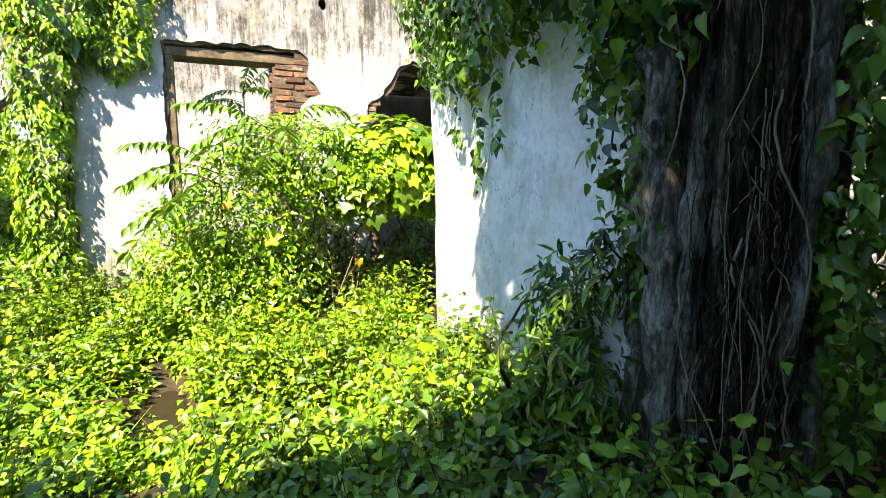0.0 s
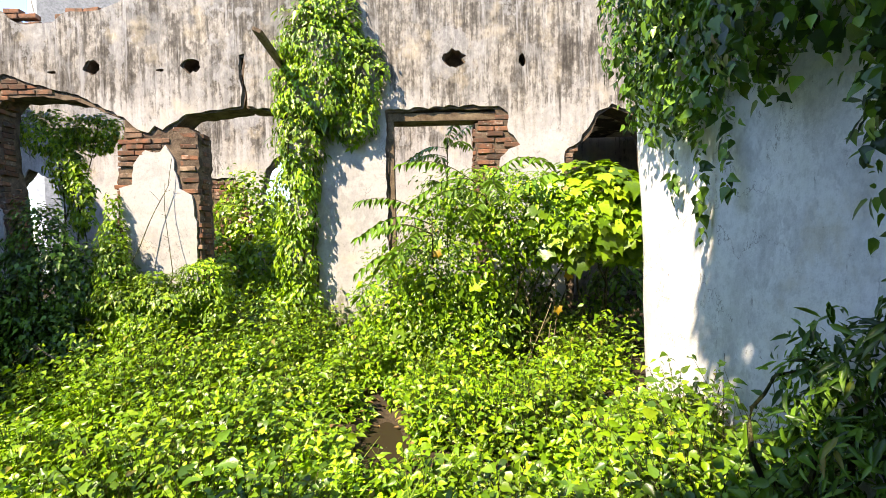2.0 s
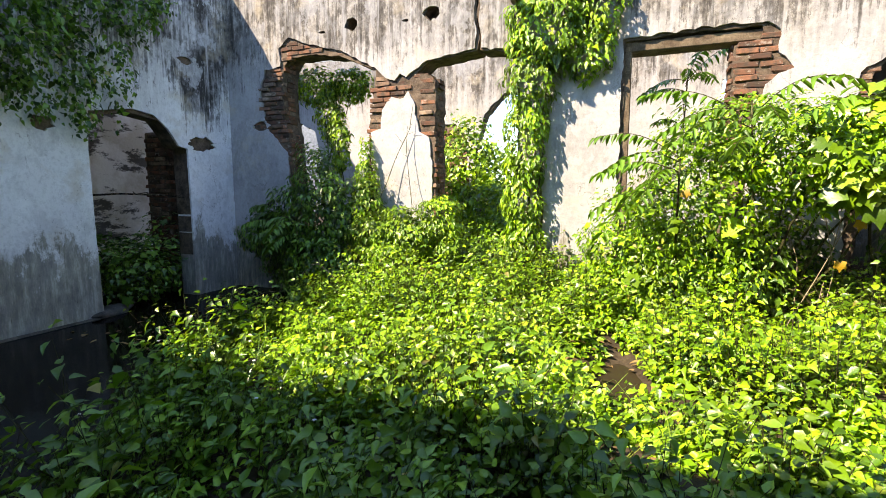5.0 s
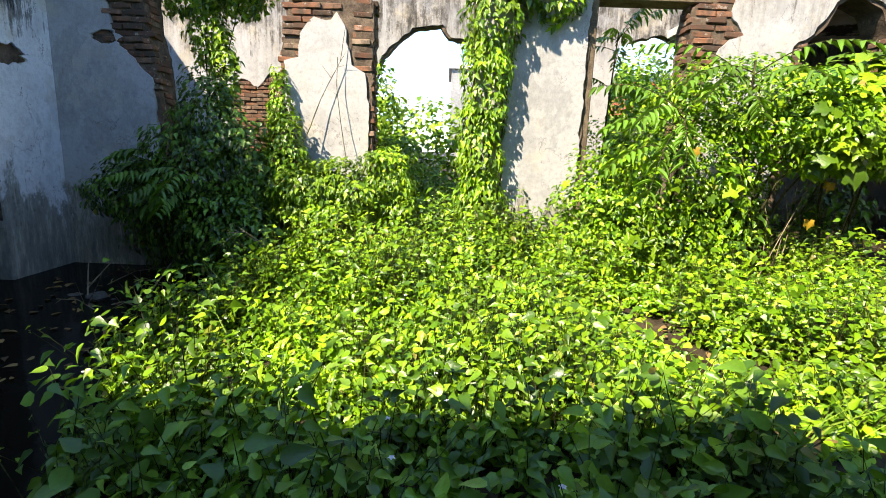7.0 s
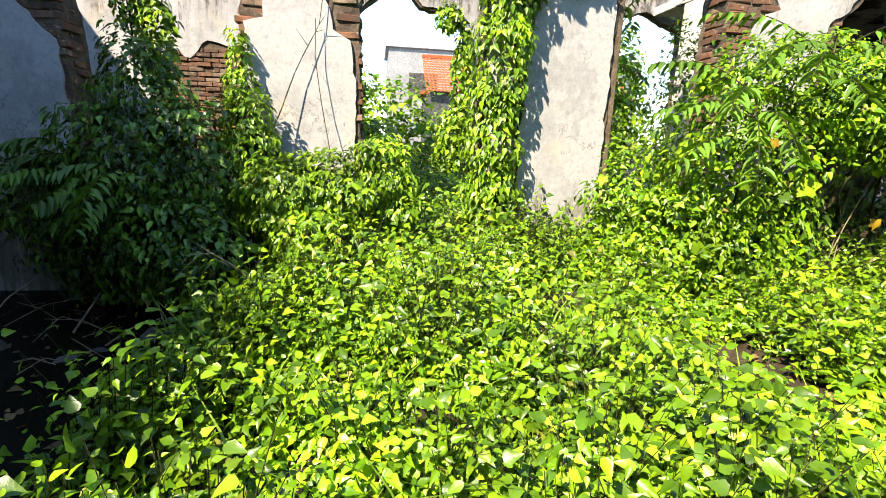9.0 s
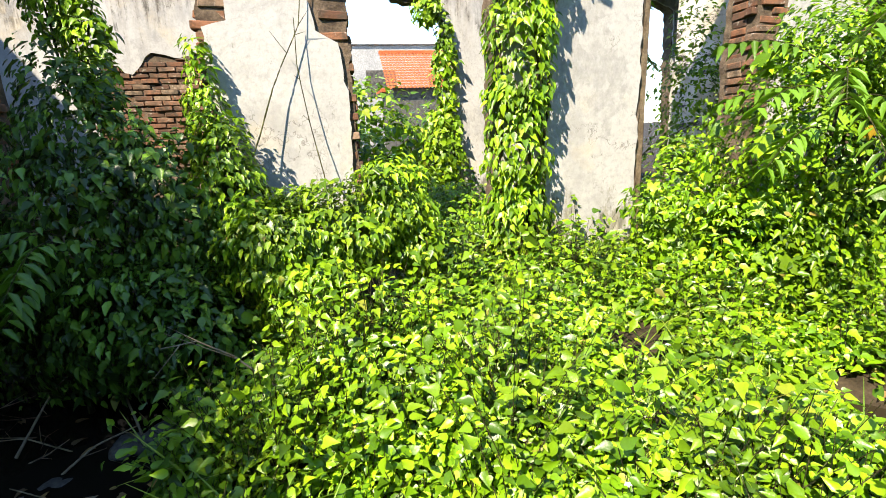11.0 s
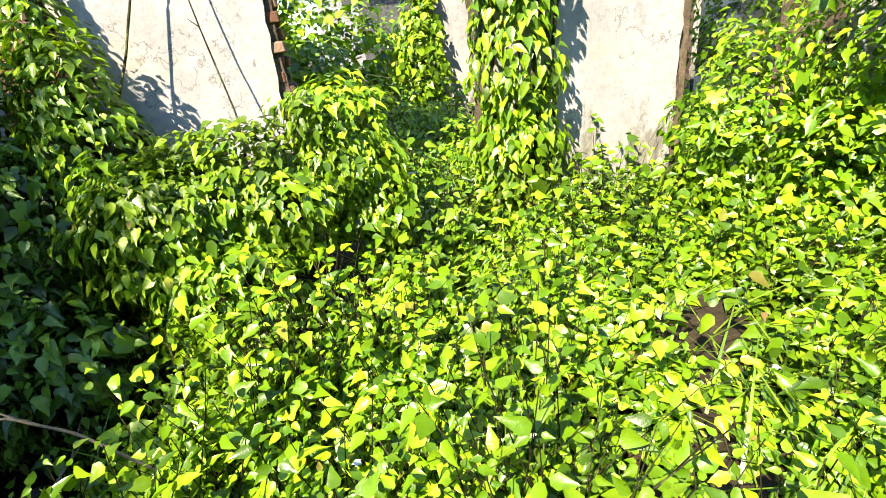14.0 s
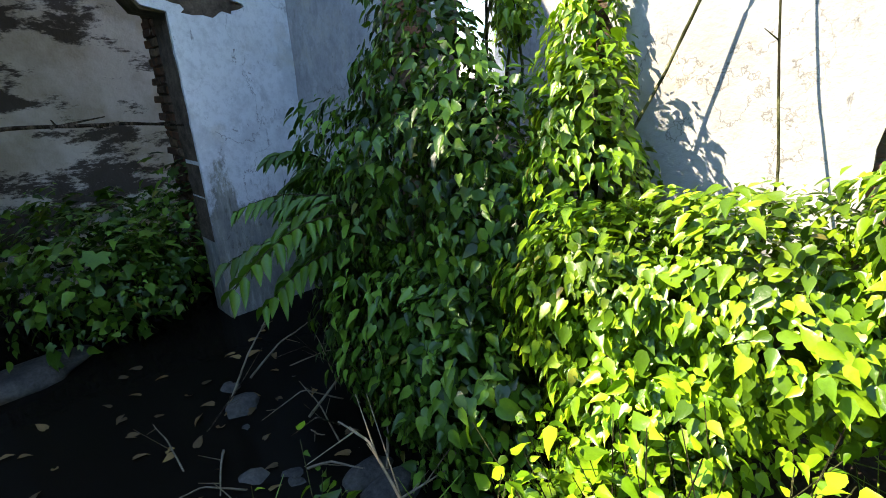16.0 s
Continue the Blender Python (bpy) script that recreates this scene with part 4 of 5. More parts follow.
sapling("feather_sapling", "sapling with long feathered leaves reaching over the thicket", (0.35, 4.9, 0.1), (0.3, 4.75, 1.75), 7, 0.85, 0.115, 31, M_LEAF_F, (2.6, 4.6), -0.15)
sapling("feather_sapling", "sapling with long feathered leaves reaching over the thicket", (0.95, 4.9, 0.1), (0.85, 4.75, 2.2), 8, 0.75, 0.115, 32, M_LEAF_F, (2.8, 6.5), -0.05)
sapling("feather_sapling", "shaded sapling with feathered leaves over the black water", (-4.4, 5.35, -0.1), (-4.25, 5.15, 1.12), 9, 0.52, 0.11, 33, M_LEAF_D, (2.7, 4.9), -0.2)
sapling("feather_sapling", "shaded sapling beside the side wall", (-4.75, 5.6, -0.05), (-4.6, 5.3, 1.2), 6, 0.5, 0.10, 34, M_LEAF_D, (2.6, 4.4), 0.05)
sapling("feather_sapling", "feathery sapling growing in the passage", (0.55, 7.6, 0.2), (0.5, 7.5, 3.05), 9, 0.7, 0.12, 35, M_LEAF_F, (0, 6.28), 0.1)
sapling("feather_sapling", "drooping feathered leaf before the white wall", (2.06, 2.4, 3.1), (2.0, 2.75, 2.45), 2, 0.55, 0.12, 36, M_LEAF_D, (1.2, 1.9), -0.55)


# ---- weeds: leafy herbs over all the ground ----
def herb_field(x0, x1, y0, y1, n, rng, height, leaf, per=8):
    """Plants with pairs of leaves up a short stem: leaf places, facings, ways and sizes, and the stems' feet and heads."""
    X = x0 + (x1 - x0) * rng.random(n)
    Y = y0 + (y1 - y0) * rng.random(n)
    Z = ground_z(X, Y)
    patch = 0.72 + 0.5 * np.sin(2.1 * X + 0.7) * np.sin(1.9 * Y + 0.4 * X) + 0.32 * np.sin(5.3 * X + 0.6) * np.sin(4.7 * Y + 1.1) + 0.15 * np.sin(9 * X) * np.sin(8 * Y)
    lump = np.sin(4.3 * X + 1.7 * Y + 0.9) * np.sin(4.9 * Y - 1.3 * X + 2.2) + 0.7 * np.sin(9.7 * X + 3.1 * Y) * np.sin(8.9 * Y - 2.7 * X + 1.0)
    patch = patch + 0.55 * lump
    dry = 2.0 * bump2(X, Y, -0.12, 3.75, 0.17, 0.42) + 0.8 * bump2(X, Y, 0.35, 3.05, 0.5, 0.22) + 0.6 * bump2(X, Y, 0.5, 4.25, 0.5, 0.28)
    dry = dry + 2.5 * bump2(X, Y, -2.62, 5.55, 0.22, 0.42)
    keep = (Z > -0.06) & ~((Z < 0.0) & (bump2(X, Y, -0.12, 3.75, 0.25, 0.7) > 0.3)) & (rng.random(n) < patch + 0.22) & (rng.random(n) > dry * 1.1) & ~((X > 2.05) & (X < 2.6) & (Y > 1.1) & (Y < 4.4)) & ~((Y > 5.97) & (Y < 6.42) & ((X < -5) | ((X > -3.6) & (X < -2.6)) | ((X > -1.5) & (X < -0.25)) | (X > 0.85)))
    X, Y, Z, patch = X[keep], Y[keep], Z[keep], patch[keep]
    H = height * (0.35 + 0.95 * rng.random(len(X)) ** 1.4) * np.clip(patch, 0.16, 1.6) * (1 - 0.78 * bump2(X, Y, -0.25, 3.5, 0.55, 0.9))
    foot = np.stack([X, Y, Z], 1)
    lean = 0.35 * rng.normal(size=(len(X), 2)) * H[:, None]
    head = foot + np.concatenate([lean, H[:, None]], 1)
    k = len(X)
    lev = np.tile((np.arange(per) // 2 + 1) / (per / 2), k) + 0.05 * rng.normal(size=k * per)
    ang = np.repeat(6.28 * rng.random(k), per) + np.tile(np.arange(per) // 2 * 1.57 + np.arange(per) % 2 * 3.14, k) + 0.35 * rng.normal(size=k * per)
    F, T = np.repeat(foot, per, 0), np.repeat(head, per, 0)
    P = F + (T - F) * lev[:, None]
    D = np.stack([np.cos(ang), np.sin(ang), 0.15 - 0.45 * rng.random(k * per)], 1)
    N = np.stack([-0.25 * np.cos(ang), -0.25 * np.sin(ang), np.ones(k * per)], 1) + 0.42 * rng.normal(size=(k * per, 3)) - 0.75 * np.array([SUN_WAY.x, SUN_WAY.y, 0.0])
    S = leaf * (0.42 + 0.85 * rng.random(k * per) ** 1.4) * np.repeat(0.75 + 0.5 * rng.random(k), per)
    P = P + D * 0.25 * S[:, None]
    return P, N, D, S, foot, head


def stalks(foot, head, r=0.0025):
    V = np.concatenate([np.stack([foot + [r, 0, 0], head + [r * 0.6, 0, 0], head - [r * 0.6, 0, 0], foot - [r, 0, 0]], 1)])
    W = np.concatenate([np.stack([foot + [0, r, 0], head + [0, r * 0.6, 0], head - [0, r * 0.6, 0], foot - [0, r, 0]], 1)])
    V = np.concatenate([V, W]).reshape(-1, 3)
    return V, np.arange(len(V)).reshape(-1, 4)


def weeds(name, label, areas, mat, shape, seed, stem=True):
    rng = np.random.default_rng(seed)
    L, G = [], []
    for i, (x0, x1, y0, y1, n, h, leaf, per) in enumerate(areas):
        P, N, D, S, foot, head = herb_field(x0, x1, y0, y1, n, rng, h, leaf, per)
        L.append(leaves(P, N, D, S, shape, 1.1, 0.3, seed + i))
        G.append(stalks(foot, head))
    V, Q = joined(L)
    ob = put(name, quads_mesh(name, V, Q, True), mat, None, label, "weeds", "stuff")
    V, Q = joined(G)
    put("weed_stalks", quads_mesh("weed_stalks", V, Q), M_STEM, ob, "", "", "stuff")


weeds("ground_weeds", "knee-high sunlit weeds with oval bright green leaves", [(-4.0, 2.2, 2.3, 6.6, 15800, 0.34, 0.053, 8), (-4.2, 1.2, 6.5, 9.4, 2600, 0.45, 0.075, 8)], M_LEAF_G, OVAL, 51)
weeds("heart_leaved_weeds", "low heart-leaved creepers among the weeds", [(-3.9, 2.2, 2.2, 6.0, 6500, 0.33, 0.053, 6)], M_LEAF_V, FAR, 52)
# weeds as in the sun; their darker leaf green stands in for shade
weeds("shade_weeds", "foreground herbs with shade put into a darker green", [(-4.2, 2.6, -0.9, 2.4, 6600, 0.34, 0.068, 8), (2.6, 5.5, -0.8, 5.5, 1800, 0.4, 0.080, 8)], M_LEAF_F, OVAL, 53)


def grass(name, label, n, seed):
    rng = np.random.default_rng(seed)
    X, Y = -3.6 + 5.8 * rng.random(n), 2.2 + 4.2 * rng.random(n)
    c = np.sin(3.1 * X + 2) * np.sin(2.7 * Y) + 0.6 * rng.normal(size=n)
    ok = (c > 0.35) & (ground_z(X, Y) > 0.0) & (bump2(X, Y, -0.12, 3.75, 0.5, 0.7) < 0.4)
    X, Y = X[ok], Y[ok]
    k = len(X)
    P = np.stack([X, Y, ground_z(X, Y) - 0.01], 1)
    a = 6.28 * rng.random(k)
    D = np.stack([0.9 * np.cos(a), 0.9 * np.sin(a), np.ones(k)], 1)
    N = np.stack([-np.cos(a), -np.sin(a), 0.4 * np.ones(k)], 1)
    S = 0.2 + 0.25 * rng.random(k)
    V, Q = leaves(P, N, D, S, BLADE, 0.03, 0.55, seed)
    put(name, quads_mesh(name, V, Q), M_GRASS, None, label, "grass", "stuff")


grass("grass", "thin upright grass blades among the weeds", 3600, 61)


# ---- the old trunk with its roots, against the cross wall's end ----
def old_tree():
    rng = np.random.default_rng(71)
    ob = thing("old_tree", (2.35, 1.35, 0.25), "fluted old tree trunk tangled with hanging roots", "tree")
    # the fluted trunk
    sides, rows = 96, 130
    A, Z = np.meshgrid(np.linspace(0, 6.2832, sides, endpoint=False), np.linspace(0.05, 5.3, rows))
    lobes = 0.20 * np.sin(5 * A + 0.5 * Z) + 0.12 * np.sin(9 * A - 0.8 * Z + 1) + 0.07 * np.sin(17 * A + 1.1 * Z)
    lobes += 0.09 * np.abs(np.sin(14 * A + 1.5 * np.sin(1.9 * Z) + 0.4)) + 0.05 * np.sin(31 * A + 2.0 * np.sin(2.7 * Z)) + 0.05 * np.sin(6.1 * Z + 3 * A) * np.sin(4 * A)
    R = 0.25 * (1 + lobes + 0.5 * np.exp(-(Z - 0.05) / 0.3) + 0.012 * rng.normal(size=A.shape))
    V = np.stack([2.38 + 0.03 * np.sin(1.3 * Z) + R * np.cos(A), 1.34 + 0.03 * np.cos(1.7 * Z) + R * np.sin(A), Z], -1).reshape(-1, 3)
    Q = np.array([(i * sides + j, i * sides + (j + 1) % sides, (i + 1) * sides + (j + 1) % sides, (i + 1) * sides + j) for i in range(rows - 1) for j in range(sides)])
    add_part("trunk", (V, Q), M_ROOT, ob, "", True)
    # pale limbs grown together with it
    for i, (x, y, r, z0, z1) in enumerate(((2.11, 1.50, 0.06, 0.1, 2.1), (2.10, 1.36, 0.075, 0.1, 2.4), (2.15, 1.22, 0.04, 0.1, 2.0), (2.42, 1.05, 0.045, 0.1, 3.0), (2.26, 1.15, 0.03, 0.1, 1.7), (2.54, 1.03, 0.05, 0.1, 3.2))):
        zz = np.linspace(z0, z1, 26)
        path = np.stack([x + 0.03 * np.sin(2.1 * zz + i) + 0.012 * rng.normal(size=26), y + 0.03 * np.cos(1.9 * zz + 2 * i) + 0.006 * rng.normal(size=26), zz], 1)
        add_part("trunk_stem", tube(path, r * (1 + 0.25 * rng.normal(size=26).clip(-1, 1)) * np.clip((z1 + 0.05 - zz) / 0.5, 0.2, 1), 12, 0.15, 72 + i), M_BARK, ob, "pale lichened bark", True)
    for i in range(110):
        a0, z1 = 3.45 + 1.3 * rng.random(), 0.7 + 1.3 * rng.random() ** 0.7
        if i % 5 == 0:
            z1 += 1.6
        n = 22
        z = np.linspace(z1, max(0.1, z1 - 0.4 - 1.1 * rng.random()), n) 
        a = a0 + 0.25 * rng.normal() * np.linspace(0, 1, n) + 0.16 * np.sin(np.linspace(0, 9 * rng.random(), n) + 6 * rng.random()) + 0.012 * rng.normal(size=n).cumsum()
        rad = 0.30 + 0.05 * rng.random() + 0.005 * rng.normal(size=n).cumsum().clip(-3, 3)
        path = np.stack([2.38 + rad * np.cos(a), 1.34 + rad * np.sin(a), z], 1)
        add_part("root", tube(path, np.full(n, 0.0015 + 0.004 * rng.random() ** 2), 5, 0.05, 900 + i), M_DRY if i % 3 == 0 else M_ROOT, ob, "", True)
    # unseen crown and limbs, placed overhead to shade the trunk and cross wall
    rr = np.random.default_rng(75)
    P, out = ellipsoid_points([(2.5, 1.1, 5.3, 0.8, 0.8, 0.5), (0.6, -0.7, 6.0, 1.0, 0.6, 0.6), (1.4, -0.4, 6.1, 0.9, 0.6, 0.6), (0.75, -0.9, 5.0, 0.9, 0.4, 0.6), (1.4, -0.9, 5.2, 0.9, 0.4, 0.7), (-0.3, -0.7, 5.0, 0.6, 0.5, 0.4), (0.5, -0.1, 4.9, 0.55, 0.5, 0.35), (0.6, 0.65, 4.9, 0.5, 0.5, 0.35), (-0.15, -0.05, 5.0, 0.5, 0.45, 0.35)], 22000, rr, 0.2)
    add_part("crown", leaves(P, unit(out + [0, 0, 0.8] + 0.4 * rr.normal(size=P.shape)), out + 0.5 * rr.normal(size=P.shape) - [0, 0, 0.4], 0.12 * (0.6 + 0.7 * rr.random(len(P))), LANCE, 2.2, 0.25, 76), M_LEAF_D, ob)
    for i, q in enumerate(((0.5, -0.7, 5.6), (1.4, -0.6, 5.8), (-0.3, -0.7, 5.0), (0.3, 0.3, 4.9))):
        t = np.linspace(0, 1, 10)[:, None]
        a = np.array([2.38, 1.38, 4.4])
        add_part("limb", tube(a + (np.array(q) - a) * t + np.array([0, 0, 0.25]) * np.sin(np.pi * t), np.linspace(0.05, 0.012, 10), 8, 0.06, 77 + i), M_ROOT, ob, "", True)
    return ob


old_tree()
bush("trunk_vine", "leafy vine wound round the old trunk, darkened for shade", "vine",
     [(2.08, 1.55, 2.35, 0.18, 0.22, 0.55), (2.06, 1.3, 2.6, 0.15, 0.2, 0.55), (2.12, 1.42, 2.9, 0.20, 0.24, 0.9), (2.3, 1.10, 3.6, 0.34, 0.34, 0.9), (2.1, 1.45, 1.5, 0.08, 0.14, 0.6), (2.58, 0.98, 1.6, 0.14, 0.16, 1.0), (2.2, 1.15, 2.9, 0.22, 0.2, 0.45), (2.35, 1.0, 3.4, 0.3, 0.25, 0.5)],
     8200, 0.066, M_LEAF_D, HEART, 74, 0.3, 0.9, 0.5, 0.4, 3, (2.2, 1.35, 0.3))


# ---- dead twigs, sprigs and small litter ----
def twig(name, label, points, r0, r1, mat, seed, forks=0):
    rng = np.random.default_rng(seed)
    P = np.array(points, float)
    u = np.linspace(0, len(P) - 1, 6 * len(P))
    path = np.stack([np.interp(u, np.arange(len(P)), P[:, i]) for i in range(3)], 1)
    path += 0.12 * r0 * np.cumsum(rng.normal(size=path.shape), 0)
    ob = thing(name, tuple(path[0]), label, "twig")
    add_part("branch", tube(path, np.linspace(r0, r1, len(path)), 6, 0.08, seed), mat, ob, "", True)
    for f in range(forks):
        k = int(len(path) * (0.3 + 0.6 * rng.random()))
        d = unit((path[min(k + 2, len(path) - 1)] - path[k - 1])[None])[0] + 0.8 * rng.normal(size=3)
        q = path[k] + np.linspace(0, 0.05 + 0.08 * rng.random(), 6)[:, None] * d
        add_part("side_twig", tube(q, np.linspace(r1, 0.4 * r1, 6), 5, 0.05, seed + f), mat, ob, "", True)
    return ob


twig("climbing_twig", "thin bare twig leaning up the white pier", [(-3.42, 5.80, 1.2), (-3.27, 5.87, 1.55), (-3.16, 5.90, 1.85), (-3.06, 5.92, 2.05), (-2.95, 5.94, 2.26), (-2.90, 5.95, 2.6)], 0.0065, 0.003, M_STEM, 81, 3)
twig("climbing_twig", "thin bare twig standing off the white pier", [(-2.86, 5.72, 0.95), (-2.86, 5.82, 1.22), (-2.93, 5.88, 1.6), (-2.98, 5.91, 2.0), (-2.97, 5.93, 2.3)], 0.005, 0.003, M_STEM, 82, 3)
twig("pale_sprig", "pale leafless tendril arching over the water", [(-3.15, 4.55, 0.30), (-3.35, 4.60, 0.48), (-3.52, 4.62, 0.58), (-3.68, 4.62, 0.56)], 0.006, 0.003, M_DRY, 83, 5)
for i, (x, h) in enumerate(((-5.75, 0.5), (-5.5, 0.42), (-5.95, 0.3), (-4.6, 0.22), (-2.2, 0.2))):
    twig("dry_weed", "dry leafless weed standing on the broken wall top", [(x, 6.1, 4.4), (x + 0.05 * (-1) ** i, 6.08, 4.6 + 0.5 * h), (x - 0.1, 6.05, 4.6 + h)], 0.005, 0.002, M_DRY, 120 + i, 5)
twig("fallen_branch", "dead branch wedged across the side doorway", [(-6.5, 3.6, 1.38), (-6.38, 4.3, 1.42), (-6.32, 4.85, 1.40), (-6.3, 5.25, 1.36)], 0.016, 0.009, M_ROOT, 84, 4)
for i, (a, b) in enumerate((((-4.35, 4.75, -0.16), (-3.95, 4.85, 0.05)), ((-4.6, 4.95, -0.1), (-4.35, 5.25, 0.3)), ((-5.2, 4.9, -0.1), (-4.9, 5.2, 0.28)), ((-5.05, 4.7, -0.12), (-5.3, 5.1, 0.2)), ((-4.0, 5.0, -0.1), (-4.25, 5.3, 0.45)), ((-3.8, 4.6, -0.1), (-3.55, 4.95, 0.2)), ((-4.75, 4.55, -0.14), (-4.4, 4.4, -0.08)))):
    twig("dead_twig", "dead twig sticking out of the black water", [a, tuple((np.array(a) + np.array(b)) / 2 + [0, 0, 0.04]), b], 0.008, 0.003, M_DRY, 90 + i, 2)
rng = np.random.default_rng(99)
for i in range(6):
    a = np.array([0.9 + 1.2 * rng.random(), 4.85 + 0.3 * rng.random(), 0.15])
    b = a + np.array([0.25 * rng.normal(), 0.2 * rng.random(), 0.9 + 0.5 * rng.random()])
    twig("hanging_tendril", "brown dry tendril hanging in the thicket", [tuple(a), tuple((a + b) / 2 + 0.06 * rng.normal(size=3)), tuple(b)], 0.005, 0.003, M_DRY, 110 + i, 1)


def stone(name, label, at, size, seed, mat):
    rng = np.random.default_rng(seed)
    bm = bmesh.new()
    bmesh.ops.create_icosphere(bm, subdivisions=3, radius=1)
    k = rng.normal(size=3) * 4
    for v in bm.verts:
        n = 1 + 0.28 * noise.noise(v.co * 1.4 + Vector(k)) + 0.10 * noise.noise(v.co * 4 + Vector(k))
        v.co = Vector((v.co.x * size[0], v.co.y * size[1], max(v.co.z, -0.35) * size[2])) * n
    ob = put(name, bm_mesh(bm, name, True), mat, None, label, "stone")
    ob.location, ob.rotation_euler = at, (0, 0, 6.28 * rng.random())
    return ob


for i in range(16):
    x, y = -5.3 + 1.9 * rng.random(), 4.3 + 1.0 * rng.random()
    s = 0.05 + 0.09 * rng.random()
    stone("stone", "wet dark rubble stone lying in the shallow water", (x, y, max(float(ground_z(x, y)), -0.2) + 0.02), (s, s * 0.75, s * 0.55), 130 + i, M_STONE)
stone("rubble_block", "flat broken slab at the water's edge", (-3.9, 4.95, -0.12), (0.16, 0.1, 0.07), 161, M_STONE)


def litter(name, label, n, area, mat, size, seed, lift=0.02, water=False):
    r = np.random.default_rng(seed)
    X, Y = area[0] + (area[1] - area[0]) * r.random(n), area[2] + (area[3] - area[2]) * r.random(n)
    Z = np.maximum(ground_z(X, Y), WATER_Z if water else -9) + lift * (0.3 + r.random(n))
    N = np.array([0, 0, 1.0]) + 0.25 * r.normal(size=(n, 3))
    V, Q = leaves(np.stack([X, Y, Z], 1), N, rand_dirs(n, r), size * (0.6 + 0.7 * r.random(n)), HEART, 0.8, 0.1, seed)
    put(name, quads_mesh(name, V, Q), mat, None, label, "leaf litter", "stuff")


litter("floating_leaves", "fallen brown leaves afloat on the black water", 120, (-5.9, -3.5, 3.0, 5.4), M_DEAD, 0.07, 171, 0.012, True)
litter("dead_leaves", "brown dead leaves on the bare soil by the puddle", 420, (-0.8, 1.4, 2.4, 4.8), M_DEAD, 0.055, 172, 0.05)
litter("shade_litter", "brown leaf litter in the shade", 500, (0.8, 3.0, 0.6, 2.6), M_DEAD, 0.08, 173, 0.04)

for i in range(22):
    x, y = -5.2 + 2.0 * rng.random(), 4.25 + 1.2 * rng.random()
    a, h = 6.28 * rng.random(), 0.25 + 0.35 * rng.random()
    twig("dead_twig", "thin dead stick lying in the shallow water", [(x, y, -0.14), (x + 0.5 * h * math.cos(a), y + 0.5 * h * math.sin(a), -0.08 + 0.12 * rng.random()), (x + h * math.cos(a), y + h * math.sin(a), -0.12 + 0.3 * rng.random())], 0.005, 0.002, M_DRY if i % 3 else M_ROOT, 400 + i, 2)

# a few yellowed leaves in the thicket, each hanging by itself
for i, (x, y, z) in enumerate(((1.66, 4.74, 1.20), (1.55, 4.76, 0.86), (0.35, 4.6, 1.45))):
    V, Q = leaves(np.zeros((1, 3)), np.array([[-0.3, -1.0, 0.4]]), np.array([[0.2 * (i % 3 - 1), 0, -1.0]]), np.array([0.085]), LOBED, 1.0, 0.4, 180 + i)
    ob = put("yellowed_leaf", quads_mesh("yellowed_leaf", V, Q), M_YELLOW, None, "yellowed broad leaf hanging in the thicket", "leaf")
    ob.location = (x, y, z)


def flower(at, seed):
    r = np.random.default_rng(seed)
    a = np.arange(5) * 1.2566 + r.random()
    D = np.stack([np.cos(a), np.sin(a), 0.35 * np.ones(5)], 1)
    V, Q = leaves(np.zeros((5, 3)), np.tile([0, 0, 1.0], (5, 1)), D, np.full(5, 0.014), OVAL, 1.5, 0.0, seed)
    ob = put("white_flower", quads_mesh("white_flower", V, Q), M_FLOWER, None, "tiny white flower among the weeds", "flower", "", "white weed flowers")
    ob.location = at


for i in range(26):
    x, y = (-3.3 + 2.6 * rng.random(), 1.3 + 1.2 * rng.random()) if i < 12 else (-2.8 + 2.4 * rng.random(), 3.0 + 2.0 * rng.random())
    flower((x, y, float(ground_z(x, y)) + 0.30 + 0.06 * rng.random()), 200 + i)


# ---- timber left in the long wall ----
def timber(name, label, lo, hi, at=None, turn=None):
    bm = box_bm(lo, hi, 0.008)
    bmesh.ops.subdivide_edges(bm, edges=bm.edges[:], cuts=3, use_grid_fill=True)
    for v in bm.verts:
        v.co += 0.006 * Vector((noise.noise(v.co * 9), noise.noise(v.co * 9 + Vector((5, 5, 5))), noise.noise(v.co * 9 + Vector((9, 1, 4)))))
    ob = put(name, bm_mesh(bm, name), M_TIMBER, None, label, "beam")
    if at:
        ob.matrix_basis = Matrix.Translation(at) @ turn
    return ob


timber("lintel_beam", "cracked weathered timber lintel over the doorway", (-0.30, 6.06, 3.02), (1.16, 6.34, 3.13))
timber("door_post", "dark weathered door post against the pier", (-0.24, 6.05, 0.2), (-0.165, 6.13, 3.02))
timber("plank", "dark grey plank jutting out of the wall through the creeper", (-0.05, -1.05, -0.025), (0.05, 0.10, 0.025), (-1.53, 6.06, 3.72), pose(0, 0, 0, -2, 24, 3))


stone("rubble_slab", "grey broken concrete slab in the side doorway", (-6.3, 3.95, -0.10), (0.36, 0.2, 0.08), 162, M_STONE)
stone("rubble_block", "dark broken block lying in the shallow water", (-4.05, 4.93, -0.14), (0.13, 0.09, 0.07), 163, M_STONE)
stone("rubble_block", "dark broken block lying in the shallow water", (-5.0, 4.75, -0.14), (0.10, 0.12, 0.06), 164, M_STONE)


